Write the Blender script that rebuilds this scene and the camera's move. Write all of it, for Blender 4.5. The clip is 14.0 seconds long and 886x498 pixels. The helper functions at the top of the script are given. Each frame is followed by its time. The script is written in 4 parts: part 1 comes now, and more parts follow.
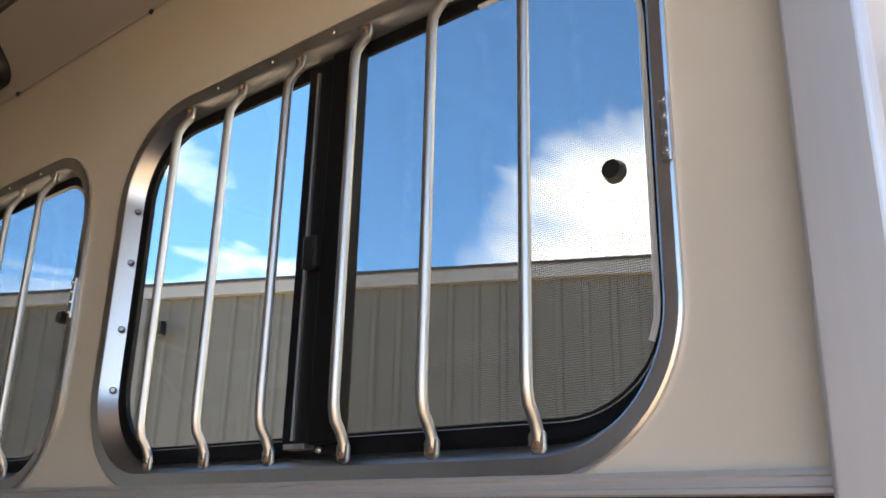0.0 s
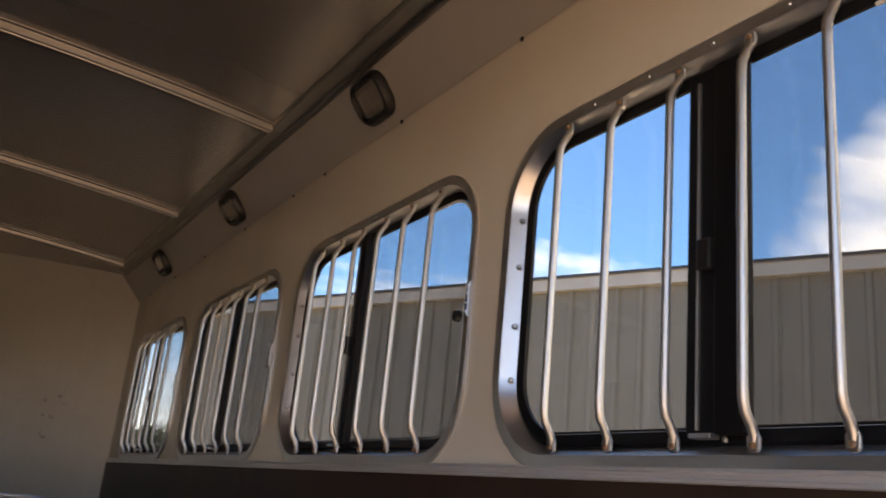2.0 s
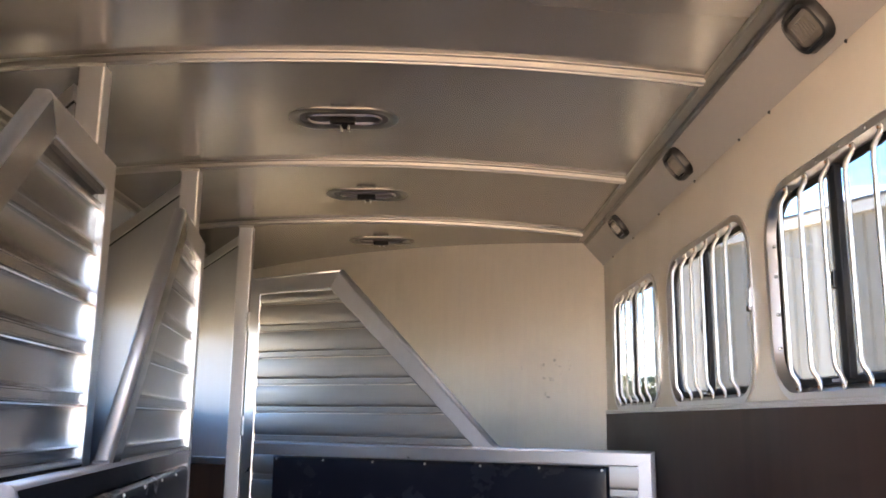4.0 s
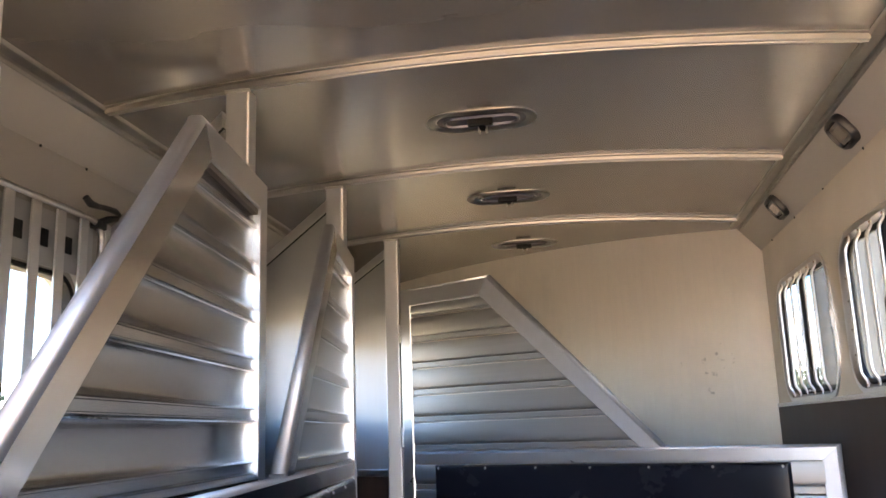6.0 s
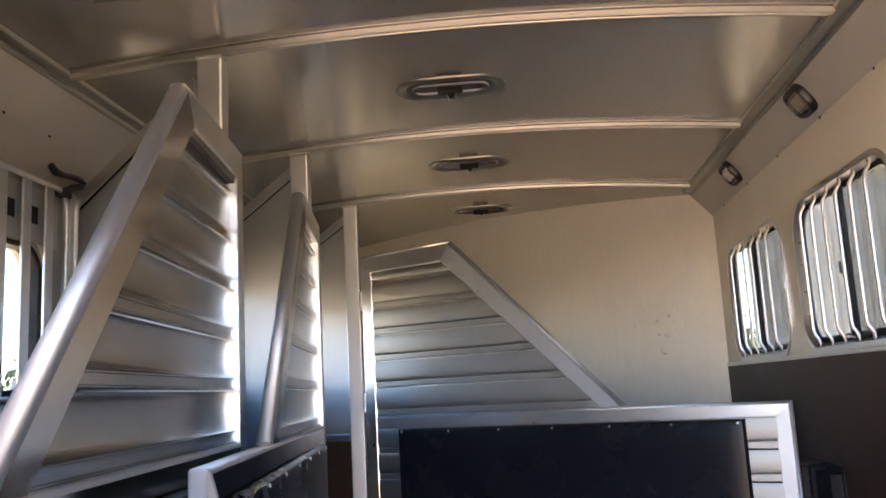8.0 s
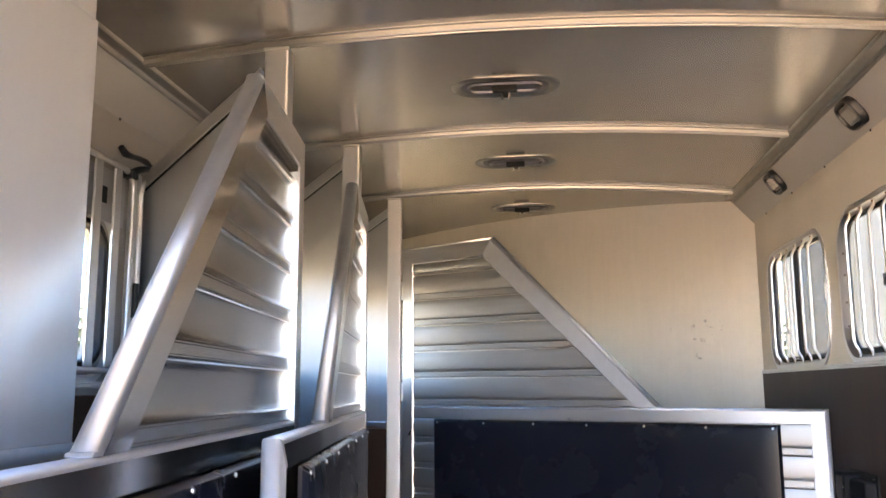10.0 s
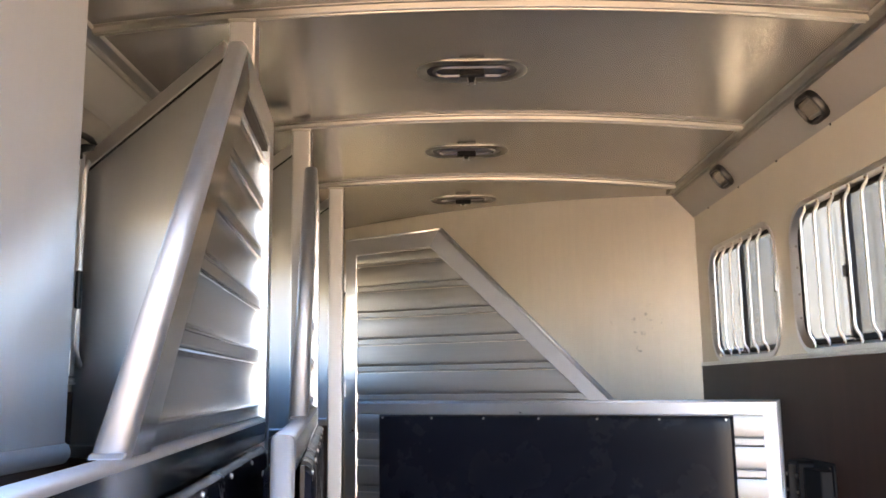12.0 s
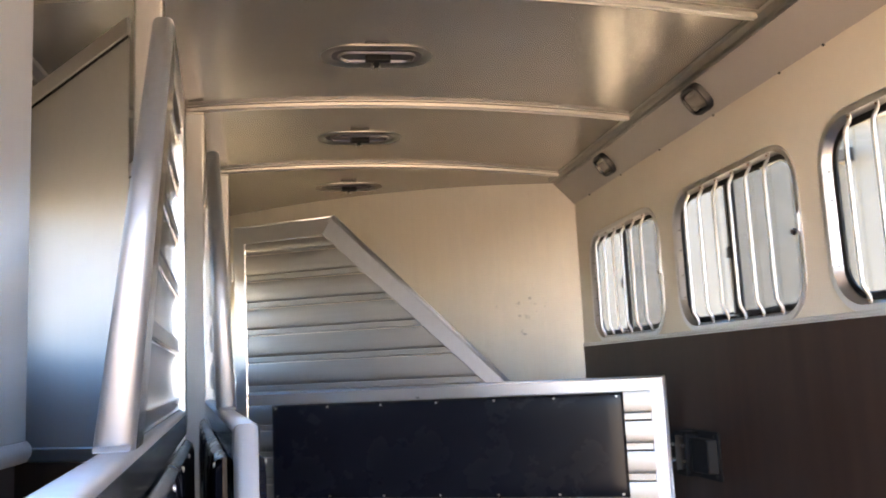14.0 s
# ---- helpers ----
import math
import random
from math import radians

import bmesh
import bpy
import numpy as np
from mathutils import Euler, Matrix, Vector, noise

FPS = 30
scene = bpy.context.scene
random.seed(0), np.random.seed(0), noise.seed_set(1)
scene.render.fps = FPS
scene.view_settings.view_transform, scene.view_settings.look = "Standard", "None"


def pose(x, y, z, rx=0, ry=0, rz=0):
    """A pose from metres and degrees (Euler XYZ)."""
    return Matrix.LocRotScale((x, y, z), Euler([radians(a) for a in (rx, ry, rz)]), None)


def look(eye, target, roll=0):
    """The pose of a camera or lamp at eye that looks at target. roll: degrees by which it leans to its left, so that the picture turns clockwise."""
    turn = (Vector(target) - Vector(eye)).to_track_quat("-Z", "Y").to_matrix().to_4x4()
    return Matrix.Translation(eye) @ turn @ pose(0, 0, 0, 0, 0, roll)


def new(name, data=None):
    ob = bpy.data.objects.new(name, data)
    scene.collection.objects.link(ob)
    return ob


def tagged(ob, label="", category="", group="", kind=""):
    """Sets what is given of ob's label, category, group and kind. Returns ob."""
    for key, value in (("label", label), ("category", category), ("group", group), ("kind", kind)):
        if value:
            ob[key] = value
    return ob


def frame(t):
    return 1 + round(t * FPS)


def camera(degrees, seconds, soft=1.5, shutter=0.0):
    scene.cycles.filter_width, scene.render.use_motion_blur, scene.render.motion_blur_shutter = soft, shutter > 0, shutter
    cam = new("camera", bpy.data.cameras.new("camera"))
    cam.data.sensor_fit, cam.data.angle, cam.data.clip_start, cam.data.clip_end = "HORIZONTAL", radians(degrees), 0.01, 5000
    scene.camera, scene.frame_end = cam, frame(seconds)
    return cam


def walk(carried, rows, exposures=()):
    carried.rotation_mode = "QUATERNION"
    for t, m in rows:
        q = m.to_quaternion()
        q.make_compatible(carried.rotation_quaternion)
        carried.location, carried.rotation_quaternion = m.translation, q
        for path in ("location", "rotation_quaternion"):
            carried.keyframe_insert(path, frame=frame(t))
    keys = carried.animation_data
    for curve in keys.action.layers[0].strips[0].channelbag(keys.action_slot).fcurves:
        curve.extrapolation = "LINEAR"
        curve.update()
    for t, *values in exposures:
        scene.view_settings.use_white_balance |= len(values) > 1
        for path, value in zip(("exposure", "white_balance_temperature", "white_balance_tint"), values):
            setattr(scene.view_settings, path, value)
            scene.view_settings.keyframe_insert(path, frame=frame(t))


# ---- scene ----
cam = camera(54.6, 14.0, soft=1.6, shutter=0.25)
PATH = [
    (0, (-0.63, -0.649, 1.352), (0.831, 0.566, 1.977), 1.3),
    (0.5, (-0.649, -0.648, 1.352), (0.749, 0.64, 1.975), 1.9),
    (1, (-0.68, -0.638, 1.342), (0.636, 0.745, 1.938), 3.5),
    (1.5, (-0.719, -0.63, 1.334), (0.442, 0.897, 1.901), 4.6),
    (2, (-0.77, -0.645, 1.328), (0.168, 1.025, 1.902), 5.7),
    (2.5, (-0.786, -0.669, 1.328), (-0.026, 1.1, 1.868), 5.1),
    (3, (-0.812, -0.704, 1.342), (-0.3, 1.176, 1.795), 2.8),
    (3.5, (-0.85, -0.724, 1.341), (-0.63, 1.222, 1.745), 1.9),
    (4, (-0.876, -0.754, 1.339), (-0.866, 1.207, 1.73), 0.7),
    (4.2, (-0.881, -0.738, 1.328), (-0.911, 1.222, 1.726), 1.2),
    (6.3, (-0.93, -0.679, 1.323), (-1.244, 1.252, 1.738), -2.3),
    (6.5, (-0.938, -0.664, 1.334), (-1.179, 1.282, 1.728), -2.9),
    (7, (-0.988, -0.732, 1.313), (-1.154, 1.223, 1.703), -2.7),
    (7.5, (-1.024, -0.743, 1.337), (-1.19, 1.216, 1.701), -2.9),
    (8, (-1.022, -0.736, 1.333), (-1.191, 1.23, 1.66), -3.1),
    (8.2, (-1.029, -0.746, 1.291), (-1.212, 1.217, 1.63), -2.8),
    (10.3, (-1.091, -0.826, 1.317), (-1.326, 1.134, 1.637), -0.2),
    (10.5, (-1.097, -0.833, 1.318), (-1.347, 1.123, 1.648), -0.6),
    (11, (-1.119, -0.767, 1.322), (-1.382, 1.183, 1.681), -1.5),
    (11.5, (-1.165, -0.703, 1.314), (-1.46, 1.248, 1.642), -1.9),
    (12, (-1.29, -0.722, 1.307), (-1.304, 1.254, 1.618), -0.8),
    (12.5, (-1.395, -0.766, 1.309), (-1.35, 1.209, 1.619), -0.3),
    (13, (-1.397, -0.747, 1.311), (-1.359, 1.232, 1.597), -1.0),
    (13.5, (-1.366, -0.729, 1.295), (-1.286, 1.252, 1.557), -0.3),
    (14, (-1.46, -0.714, 1.3), (-1.142, 1.241, 1.576), -2.8),
]
EXPOSURES = [(0.0, 2.76, 9200, 13), (0.5, 2.34, 9400, 15), (1.0, 2.22, 9500, 17), (1.5, 2.32, 9900, 20), (2.0, 2.5, 10100, 22), (2.5, 3.05, 9050, 22), (3.0, 3.65, 8500, 20), (3.5, 4.32, 8300, 19), (4.2, 4.78, 8350, 17), (6.3, 4.7, 8400, 16), (8.2, 4.5, 8500, 16), (10.3, 5.1, 8700, 16), (14.0, 4.92, 8950, 16)]
walk(cam, [(t, look(eye, target, roll)) for t, eye, target, roll in PATH], EXPOSURES)

# ---- light ----
SUN_TO = Vector((-0.14, 0.80, 1.15)).normalized()


def make_world():
    world = bpy.data.worlds.new("sky")
    scene.world = world
    world.use_nodes = True
    nt = world.node_tree
    nt.nodes.clear()
    out = nt.nodes.new("ShaderNodeOutputWorld")
    bg = nt.nodes.new("ShaderNodeBackground")
    sky = nt.nodes.new("ShaderNodeTexSky")
    sky.sky_type, sky.sun_disc = "NISHITA", False
    sky.sun_elevation = math.asin(SUN_TO.z)
    sky.sun_rotation = math.atan2(SUN_TO.x, SUN_TO.y)
    sky.dust_density, sky.ozone_density, sky.air_density, sky.altitude = 0.1, 3.0, 0.9, 1500
    tc = nt.nodes.new("ShaderNodeTexCoord")
    # clouds on a flat layer high above: the direction divided by its height
    sep = nt.nodes.new("ShaderNodeSeparateXYZ")
    nt.links.new(tc.outputs["Generated"], sep.inputs[0])
    high = nt.nodes.new("ShaderNodeMath")
    high.operation = "MAXIMUM"
    high.inputs[1].default_value = 0.06
    nt.links.new(sep.outputs["Z"], high.inputs[0])
    lay = nt.nodes.new("ShaderNodeVectorMath")
    lay.operation = "DIVIDE"
    comb = nt.nodes.new("ShaderNodeCombineXYZ")
    for k in range(3):
        nt.links.new(high.outputs[0], comb.inputs[k])
    nt.links.new(tc.outputs["Generated"], lay.inputs[0])
    nt.links.new(comb.outputs[0], lay.inputs[1])
    mp = nt.nodes.new("ShaderNodeMapping")
    mp.inputs["Location"].default_value = (3.4, 1.3, 0.0)
    mp.inputs["Rotation"].default_value = (0, 0, radians(35))
    mp.inputs["Scale"].default_value = (0.42, 0.7, 0.0)
    nt.links.new(lay.outputs[0], mp.inputs[0])
    big = nt.nodes.new("ShaderNodeTexNoise")
    big.inputs["Scale"].default_value, big.inputs["Detail"].default_value = 1.2, 9
    big.inputs["Roughness"].default_value, big.inputs["Distortion"].default_value = 0.58, 0.6
    nt.links.new(mp.outputs[0], big.inputs["Vector"])
    # a bank of cloud low over the shed
    dot = nt.nodes.new("ShaderNodeVectorMath")
    dot.operation = "DOT_PRODUCT"
    dot.inputs[1].default_value = Vector((0.85, 0.42, 0.25)).normalized()
    nt.links.new(tc.outputs["Generated"], dot.inputs[0])
    near = nt.nodes.new("ShaderNodeMapRange")
    near.inputs["From Min"].default_value, near.inputs["From Max"].default_value = 0.962, 0.995
    near.inputs["To Max"].default_value = 0.25
    nt.links.new(dot.outputs["Value"], near.inputs["Value"])
    add = nt.nodes.new("ShaderNodeMath")
    nt.links.new(big.outputs["Fac"], add.inputs[0])
    nt.links.new(near.outputs[0], add.inputs[1])
    ramp = nt.nodes.new("ShaderNodeValToRGB")
    ramp.color_ramp.elements[0].position, ramp.color_ramp.elements[1].position = 0.555, 0.775
    nt.links.new(add.outputs[0], ramp.inputs[0])
    mix = nt.nodes.new("ShaderNodeMix")
    mix.data_type = "RGBA"
    mix.inputs["B"].default_value = (6.5, 7.4, 8.9, 1)
    nt.links.new(ramp.outputs[0], mix.inputs["Factor"])
    azure = nt.nodes.new("ShaderNodeMix")
    azure.data_type, azure.blend_type = "RGBA", "MULTIPLY"
    azure.inputs["Factor"].default_value = 1.0
    azure.inputs["B"].default_value = (0.36, 0.76, 1.06, 1)
    nt.links.new(sky.outputs[0], azure.inputs["A"])
    nt.links.new(azure.outputs["Result"], mix.inputs["A"])
    haze = nt.nodes.new("ShaderNodeMapRange")
    haze.interpolation_type = "SMOOTHSTEP"
    haze.inputs["From Min"].default_value, haze.inputs["From Max"].default_value = 0.20, 0.0
    haze.inputs["To Min"].default_value, haze.inputs["To Max"].default_value = 0.0, 0.85
    nt.links.new(sep.outputs["Z"], haze.inputs["Value"])
    pale = nt.nodes.new("ShaderNodeMix")
    pale.data_type = "RGBA"
    pale.inputs["B"].default_value = (6.8, 7.5, 8.7, 1)
    nt.links.new(haze.outputs[0], pale.inputs["Factor"])
    nt.links.new(mix.outputs["Result"], pale.inputs["A"])
    nt.links.new(pale.outputs["Result"], bg.inputs[0])
    bg.inputs[1].default_value = 0.082
    nt.links.new(bg.outputs[0], out.inputs[0])


make_world()
sun_data = bpy.data.lights.new("sun", "SUN")
sun_data.energy, sun_data.angle, sun_data.color = 4.5, radians(0.6), (1.0, 0.93, 0.83)
sun = new("sun", sun_data)
sun.matrix_world = look(SUN_TO * 30, (0, 0, 0))


# ---- materials ----
def material(name, color, rough=0.5, metal=0.0, grain=0.0, grain_scale=60.0, stretch=(1, 1, 1), bump=0.0, stain=0.0,
             stain_color=None, stain_scale=3.0, spread=0.1, coat=0.0, piece=0.0, spec=0.5, wave=0.0, patch=1.0):
    mat = bpy.data.materials.new(name)
    mat.use_nodes = True
    nt = mat.node_tree
    bs = nt.nodes["Principled BSDF"]
    bs.inputs["Roughness"].default_value, bs.inputs["Metallic"].default_value = rough, metal
    bs.inputs["Coat Weight"].default_value = coat
    bs.inputs["Specular IOR Level"].default_value = spec
    bs.inputs["Coat Roughness"].default_value = 0.12
    tc = nt.nodes.new("ShaderNodeTexCoord")
    mp = nt.nodes.new("ShaderNodeMapping")
    mp.inputs["Scale"].default_value = stretch
    nt.links.new(tc.outputs["Object"], mp.inputs[0])
    fine = nt.nodes.new("ShaderNodeTexNoise")
    fine.inputs["Scale"].default_value, fine.inputs["Detail"].default_value = grain_scale, 6
    nt.links.new(mp.outputs[0], fine.inputs["Vector"])
    large = nt.nodes.new("ShaderNodeTexNoise")
    large.inputs["Scale"].default_value, large.inputs["Detail"].default_value = stain_scale, 7
    large.inputs["Roughness"].default_value = 0.62
    nt.links.new(tc.outputs["Object"], large.inputs["Vector"])

    def blend(factor, a, b, mode="MIX"):
        m = nt.nodes.new("ShaderNodeMix")
        m.data_type, m.blend_type = "RGBA", mode
        if isinstance(factor, float):
            m.inputs["Factor"].default_value = factor
        else:
            nt.links.new(factor, m.inputs["Factor"])
        for key, v in (("A", a), ("B", b)):
            if isinstance(v, tuple):
                m.inputs[key].default_value = (*v, 1)
            else:
                nt.links.new(v, m.inputs[key])
        return m.outputs["Result"]

    dark = tuple(c * (1 - grain) for c in color)
    light = tuple(min(1, c * (1 + grain * 0.6)) for c in color)
    col = blend(fine.outputs["Fac"], dark, light)
    if stain:
        ramp = nt.nodes.new("ShaderNodeValToRGB")
        ramp.color_ramp.elements[0].position, ramp.color_ramp.elements[1].position = 0.48, 0.48 + spread * 3
        ramp.color_ramp.elements[1].color = (stain, stain, stain, 1)
        nt.links.new(large.outputs["Fac"], ramp.inputs[0])
        col = blend(ramp.outputs[0], col, stain_color or tuple(c * 0.6 for c in color))
    if piece:
        info = nt.nodes.new("ShaderNodeObjectInfo")
        mr = nt.nodes.new("ShaderNodeMapRange")
        mr.inputs["To Min"].default_value, mr.inputs["To Max"].default_value = 1 - piece, 1 + piece * 0.5
        nt.links.new(info.outputs["Random"], mr.inputs["Value"])
        hs = nt.nodes.new("ShaderNodeHueSaturation")
        nt.links.new(mr.outputs[0], hs.inputs["Value"])
        nt.links.new(col, hs.inputs["Color"])
        col = hs.outputs[0]
    nt.links.new(col, bs.inputs["Base Color"])
    rr = nt.nodes.new("ShaderNodeMapRange")
    rr.inputs["To Min"].default_value, rr.inputs["To Max"].default_value = rough * (1 - 0.25 * patch), min(1, rough * (1 + 0.3 * patch))
    nt.links.new(large.outputs["Fac"], rr.inputs["Value"])
    nt.links.new(rr.outputs[0], bs.inputs["Roughness"])
    if wave:
        slow = nt.nodes.new("ShaderNodeTexNoise")
        slow.inputs["Scale"].default_value, slow.inputs["Detail"].default_value = 2.6, 1
        nt.links.new(tc.outputs["Object"], slow.inputs["Vector"])
        wv = nt.nodes.new("ShaderNodeBump")
        wv.inputs["Strength"].default_value, wv.inputs["Distance"].default_value = 1.0, wave
        nt.links.new(slow.outputs["Fac"], wv.inputs["Height"])
        nt.links.new(wv.outputs[0], bs.inputs["Normal"])
    if bump:
        bp = nt.nodes.new("ShaderNodeBump")
        bp.inputs["Strength"].default_value, bp.inputs["Distance"].default_value = bump, 0.004
        nt.links.new(fine.outputs["Fac"], bp.inputs["Height"])
        nt.links.new(bp.outputs[0], bs.inputs["Normal"])
    return mat


M_SKIN = material("cream_painted_aluminium", (0.77, 0.695, 0.58), 0.13, 0.0, 0.03, 25, stain=0.25, stain_color=(0.68, 0.60, 0.48), stain_scale=1.2, wave=0.012)
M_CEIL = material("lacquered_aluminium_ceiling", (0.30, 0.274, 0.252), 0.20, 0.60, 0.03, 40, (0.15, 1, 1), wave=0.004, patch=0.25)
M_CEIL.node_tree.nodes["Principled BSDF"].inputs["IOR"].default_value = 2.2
M_TACK = material("dull_aluminium_sheet", (0.69, 0.685, 0.685), 0.42, 0.85, 0.04, 45, (1, 1, 0.08), stain=0.2, stain_color=(0.62, 0.615, 0.61), stain_scale=2, wave=0.012)
# cream skin of the cove, darkened: its shade is in the base colour
M_COVE = material("shade_toned_cove_skin", (0.44, 0.40, 0.355), 0.30, 0.0, 0.03, 25, stain=0.25, stain_color=(0.38, 0.345, 0.305), stain_scale=1.2, wave=0.006)
# darker copy for the left side, whose shade is painted in as grey
M_COVEL = material("shaded_left_skin", (0.36, 0.345, 0.32), 0.40, 0.0, 0.03, 25, stain=0.3, stain_color=(0.31, 0.295, 0.27), stain_scale=1.2)
M_ALU = material("brushed_aluminium", (0.74, 0.74, 0.75), 0.36, 1.0, 0.06, 50, (1, 1, 0.12), 0.0, stain=0.2, stain_color=(0.64, 0.63, 0.62), stain_scale=4)
M_TUBE = material("polished_aluminium_tube", (0.73, 0.715, 0.69), 0.40, 1.0, 0.04, 60, (1, 1, 0.1), 0.0, stain=0.2, stain_color=(0.7, 0.69, 0.68), stain_scale=8)
M_FRAME = material("satin_aluminium_frame", (0.72, 0.71, 0.71), 0.30, 0.95, 0.05, 40, (0.3, 1, 1), 0.0, stain=0.25, stain_color=(0.66, 0.65, 0.64), stain_scale=6)
M_TRIM = material("satin_trim_rail", (0.76, 0.75, 0.74), 0.38, 0.55, 0.05, 40, (1, 0.1, 1), 0.0, stain=0.25, stain_color=(0.64, 0.63, 0.61), stain_scale=6)
M_BAR = material("oxidised_aluminium_bar", (0.51, 0.52, 0.545), 0.54, 1.0, 0.06, 60, (1, 1, 0.3), stain=0.3, stain_color=(0.50, 0.50, 0.51), stain_scale=9)
M_CAP = material("pale_satin_stile", (0.74, 0.75, 0.78), 0.48, 0.65, 0.05, 60, (1, 1, 0.2), stain=0.25, stain_color=(0.64, 0.65, 0.67), stain_scale=9)
M_SLAT = material("mill_finish_slat", (0.375, 0.388, 0.405), 0.26, 1.0, 0.12, 45, (0.05, 1, 1), 0.0, piece=0.08, patch=0.3)
M_DULL = material("dull_mill_slat", (0.50, 0.492, 0.48), 0.42, 1.0, 0.12, 45, (0.05, 1, 1), 0.0, piece=0.08, patch=0.3)
M_SHEET = material("mill_finish_sheet", (0.53, 0.535, 0.545), 0.52, 0.85, 0.04, 45, (1, 1, 0.08), 0.0, stain=0.25, stain_color=(0.47, 0.465, 0.46), stain_scale=2)
M_BOW = material("dull_roof_bow", (0.37, 0.352, 0.33), 0.32, 1.0, 0.06, 50, (0.1, 1, 1), stain=0.3, stain_color=(0.34, 0.323, 0.302), stain_scale=5)
M_POST = material("scratched_aluminium_post", (0.72, 0.70, 0.68), 0.42, 0.55, 0.10, 70, (1, 1, 0.05), 0.02, stain=0.35, stain_color=(0.60, 0.57, 0.53), stain_scale=5)
M_RAIL = material("bright_polished_rail", (0.58, 0.575, 0.58), 0.16, 1.0, 0.05, 50, (0.1, 1, 1), 0.0, stain=0.25, stain_color=(0.60, 0.59, 0.58), stain_scale=5, wave=0.002)
M_BULK = material("scuffed_bulkhead_sheet", (0.87, 0.80, 0.705), 0.40, 0.55, 0.06, 45, (1, 1, 0.08), 0.0, stain=0.55, stain_color=(0.66, 0.605, 0.53), stain_scale=1.6, wave=0.012)


def add_scuffs(mat, centre, radius):
    """A loose cluster of small dark rub marks round one place."""
    nt = mat.node_tree
    bs = nt.nodes["Principled BSDF"]
    old = bs.inputs["Base Color"].links[0].from_socket
    geo = nt.nodes.new("ShaderNodeTexCoord")
    dist = nt.nodes.new("ShaderNodeVectorMath")
    dist.operation = "DISTANCE"
    dist.inputs[1].default_value = centre
    nt.links.new(geo.outputs["Object"], dist.inputs[0])
    fall = nt.nodes.new("ShaderNodeMapRange")
    fall.inputs["From Min"].default_value, fall.inputs["From Max"].default_value = 0.0, radius
    fall.inputs["To Min"].default_value, fall.inputs["To Max"].default_value = 0.16, -0.08
    nt.links.new(dist.outputs["Value"], fall.inputs["Value"])
    marks = nt.nodes.new("ShaderNodeTexNoise")
    marks.inputs["Scale"].default_value, marks.inputs["Detail"].default_value = 26, 5
    nt.links.new(geo.outputs["Object"], marks.inputs["Vector"])
    total = nt.nodes.new("ShaderNodeMath")
    nt.links.new(marks.outputs["Fac"], total.inputs[0])
    nt.links.new(fall.outputs[0], total.inputs[1])
    cut = nt.nodes.new("ShaderNodeMapRange")
    cut.inputs["From Min"].default_value, cut.inputs["From Max"].default_value = 0.70, 0.80
    cut.inputs["To Max"].default_value = 0.5
    nt.links.new(total.outputs[0], cut.inputs["Value"])
    mx = nt.nodes.new("ShaderNodeMix")
    mx.data_type = "RGBA"
    mx.inputs["B"].default_value = (0.16, 0.14, 0.12, 1)
    nt.links.new(cut.outputs[0], mx.inputs["Factor"])
    nt.links.new(old, mx.inputs["A"])
    nt.links.new(mx.outputs["Result"], bs.inputs["Base Color"])


add_scuffs(M_BULK, (-0.27, 3.89, 1.60), 0.30)
M_BLACK = material("black_rubber_seal", (0.007, 0.007, 0.008), 0.5, 0.0, 0.2, 80, bump=0.05, spec=0.2)
# for the embossed slot strip: dark grain and bump stand in for the slots
M_SLOTS = material("dark_slot_grain", (0.12, 0.11, 0.10), 0.8, 0.0, 0.6, 260, (1, 1, 0.2), bump=0.6)
M_PAD = material("black_vinyl_padding", (0.007, 0.008, 0.013), 0.27, 0.0, 0.2, 220, bump=0.05, spec=0.22, patch=0.25)
M_PLASTIC = material("black_moulded_plastic", (0.014, 0.014, 0.015), 0.35, 0.0, 0.1, 90, bump=0.03)
M_LINER = material("dark_brown_rubber_liner", (0.050, 0.029, 0.022), 0.42, 0.0, 0.55, 16, (1, 1, 0.07), bump=0.04, stain=0.7, stain_color=(0.058, 0.040, 0.032), stain_scale=1.8, spec=0.16)
M_FLOOR = material("dusty_rubber_stall_mat", (0.115, 0.103, 0.09), 0.85, 0.0, 0.3, 70, bump=0.3, stain=0.5, stain_color=(0.16, 0.14, 0.115), stain_scale=2)
M_STEEL = material("zinc_fastener", (0.62, 0.60, 0.56), 0.35, 1.0, 0.1, 90)
M_RUST = material("rusty_screw", (0.30, 0.17, 0.10), 0.6, 0.4, 0.3, 200, bump=0.1)
M_LENS = material("clear_ribbed_lens", (0.20, 0.18, 0.15), 0.18, 0.0, 0.2, 30, stain=0.5, stain_color=(0.09, 0.08, 0.07), stain_scale=18, coat=0.4)
M_PAN = material("smoked_vent_pan", (0.20, 0.185, 0.20), 0.35, 1.0, 0.05, 40)
M_WALL = material("ribbed_steel_siding", (0.20, 0.192, 0.163), 0.55, 0.0, 0.08, 3, (1, 1, 0.06), 0.02, stain=0.4, stain_color=(0.165, 0.158, 0.136), stain_scale=0.5)
M_EAVE = material("white_eave_trim", (0.72, 0.73, 0.72), 0.45, 0.0, 0.06, 8, stain=0.3)
M_FLASH = material("weathered_pale_flashing", (0.46, 0.465, 0.45), 0.5, 0.0, 0.1, 8, stain=0.4, stain_color=(0.36, 0.36, 0.34), stain_scale=0.8)
M_PIPE = material("tan_downpipe", (0.25, 0.243, 0.215), 0.5, 0.0, 0.08, 8, stain=0.3, stain_color=(0.20, 0.195, 0.17), stain_scale=1.5)
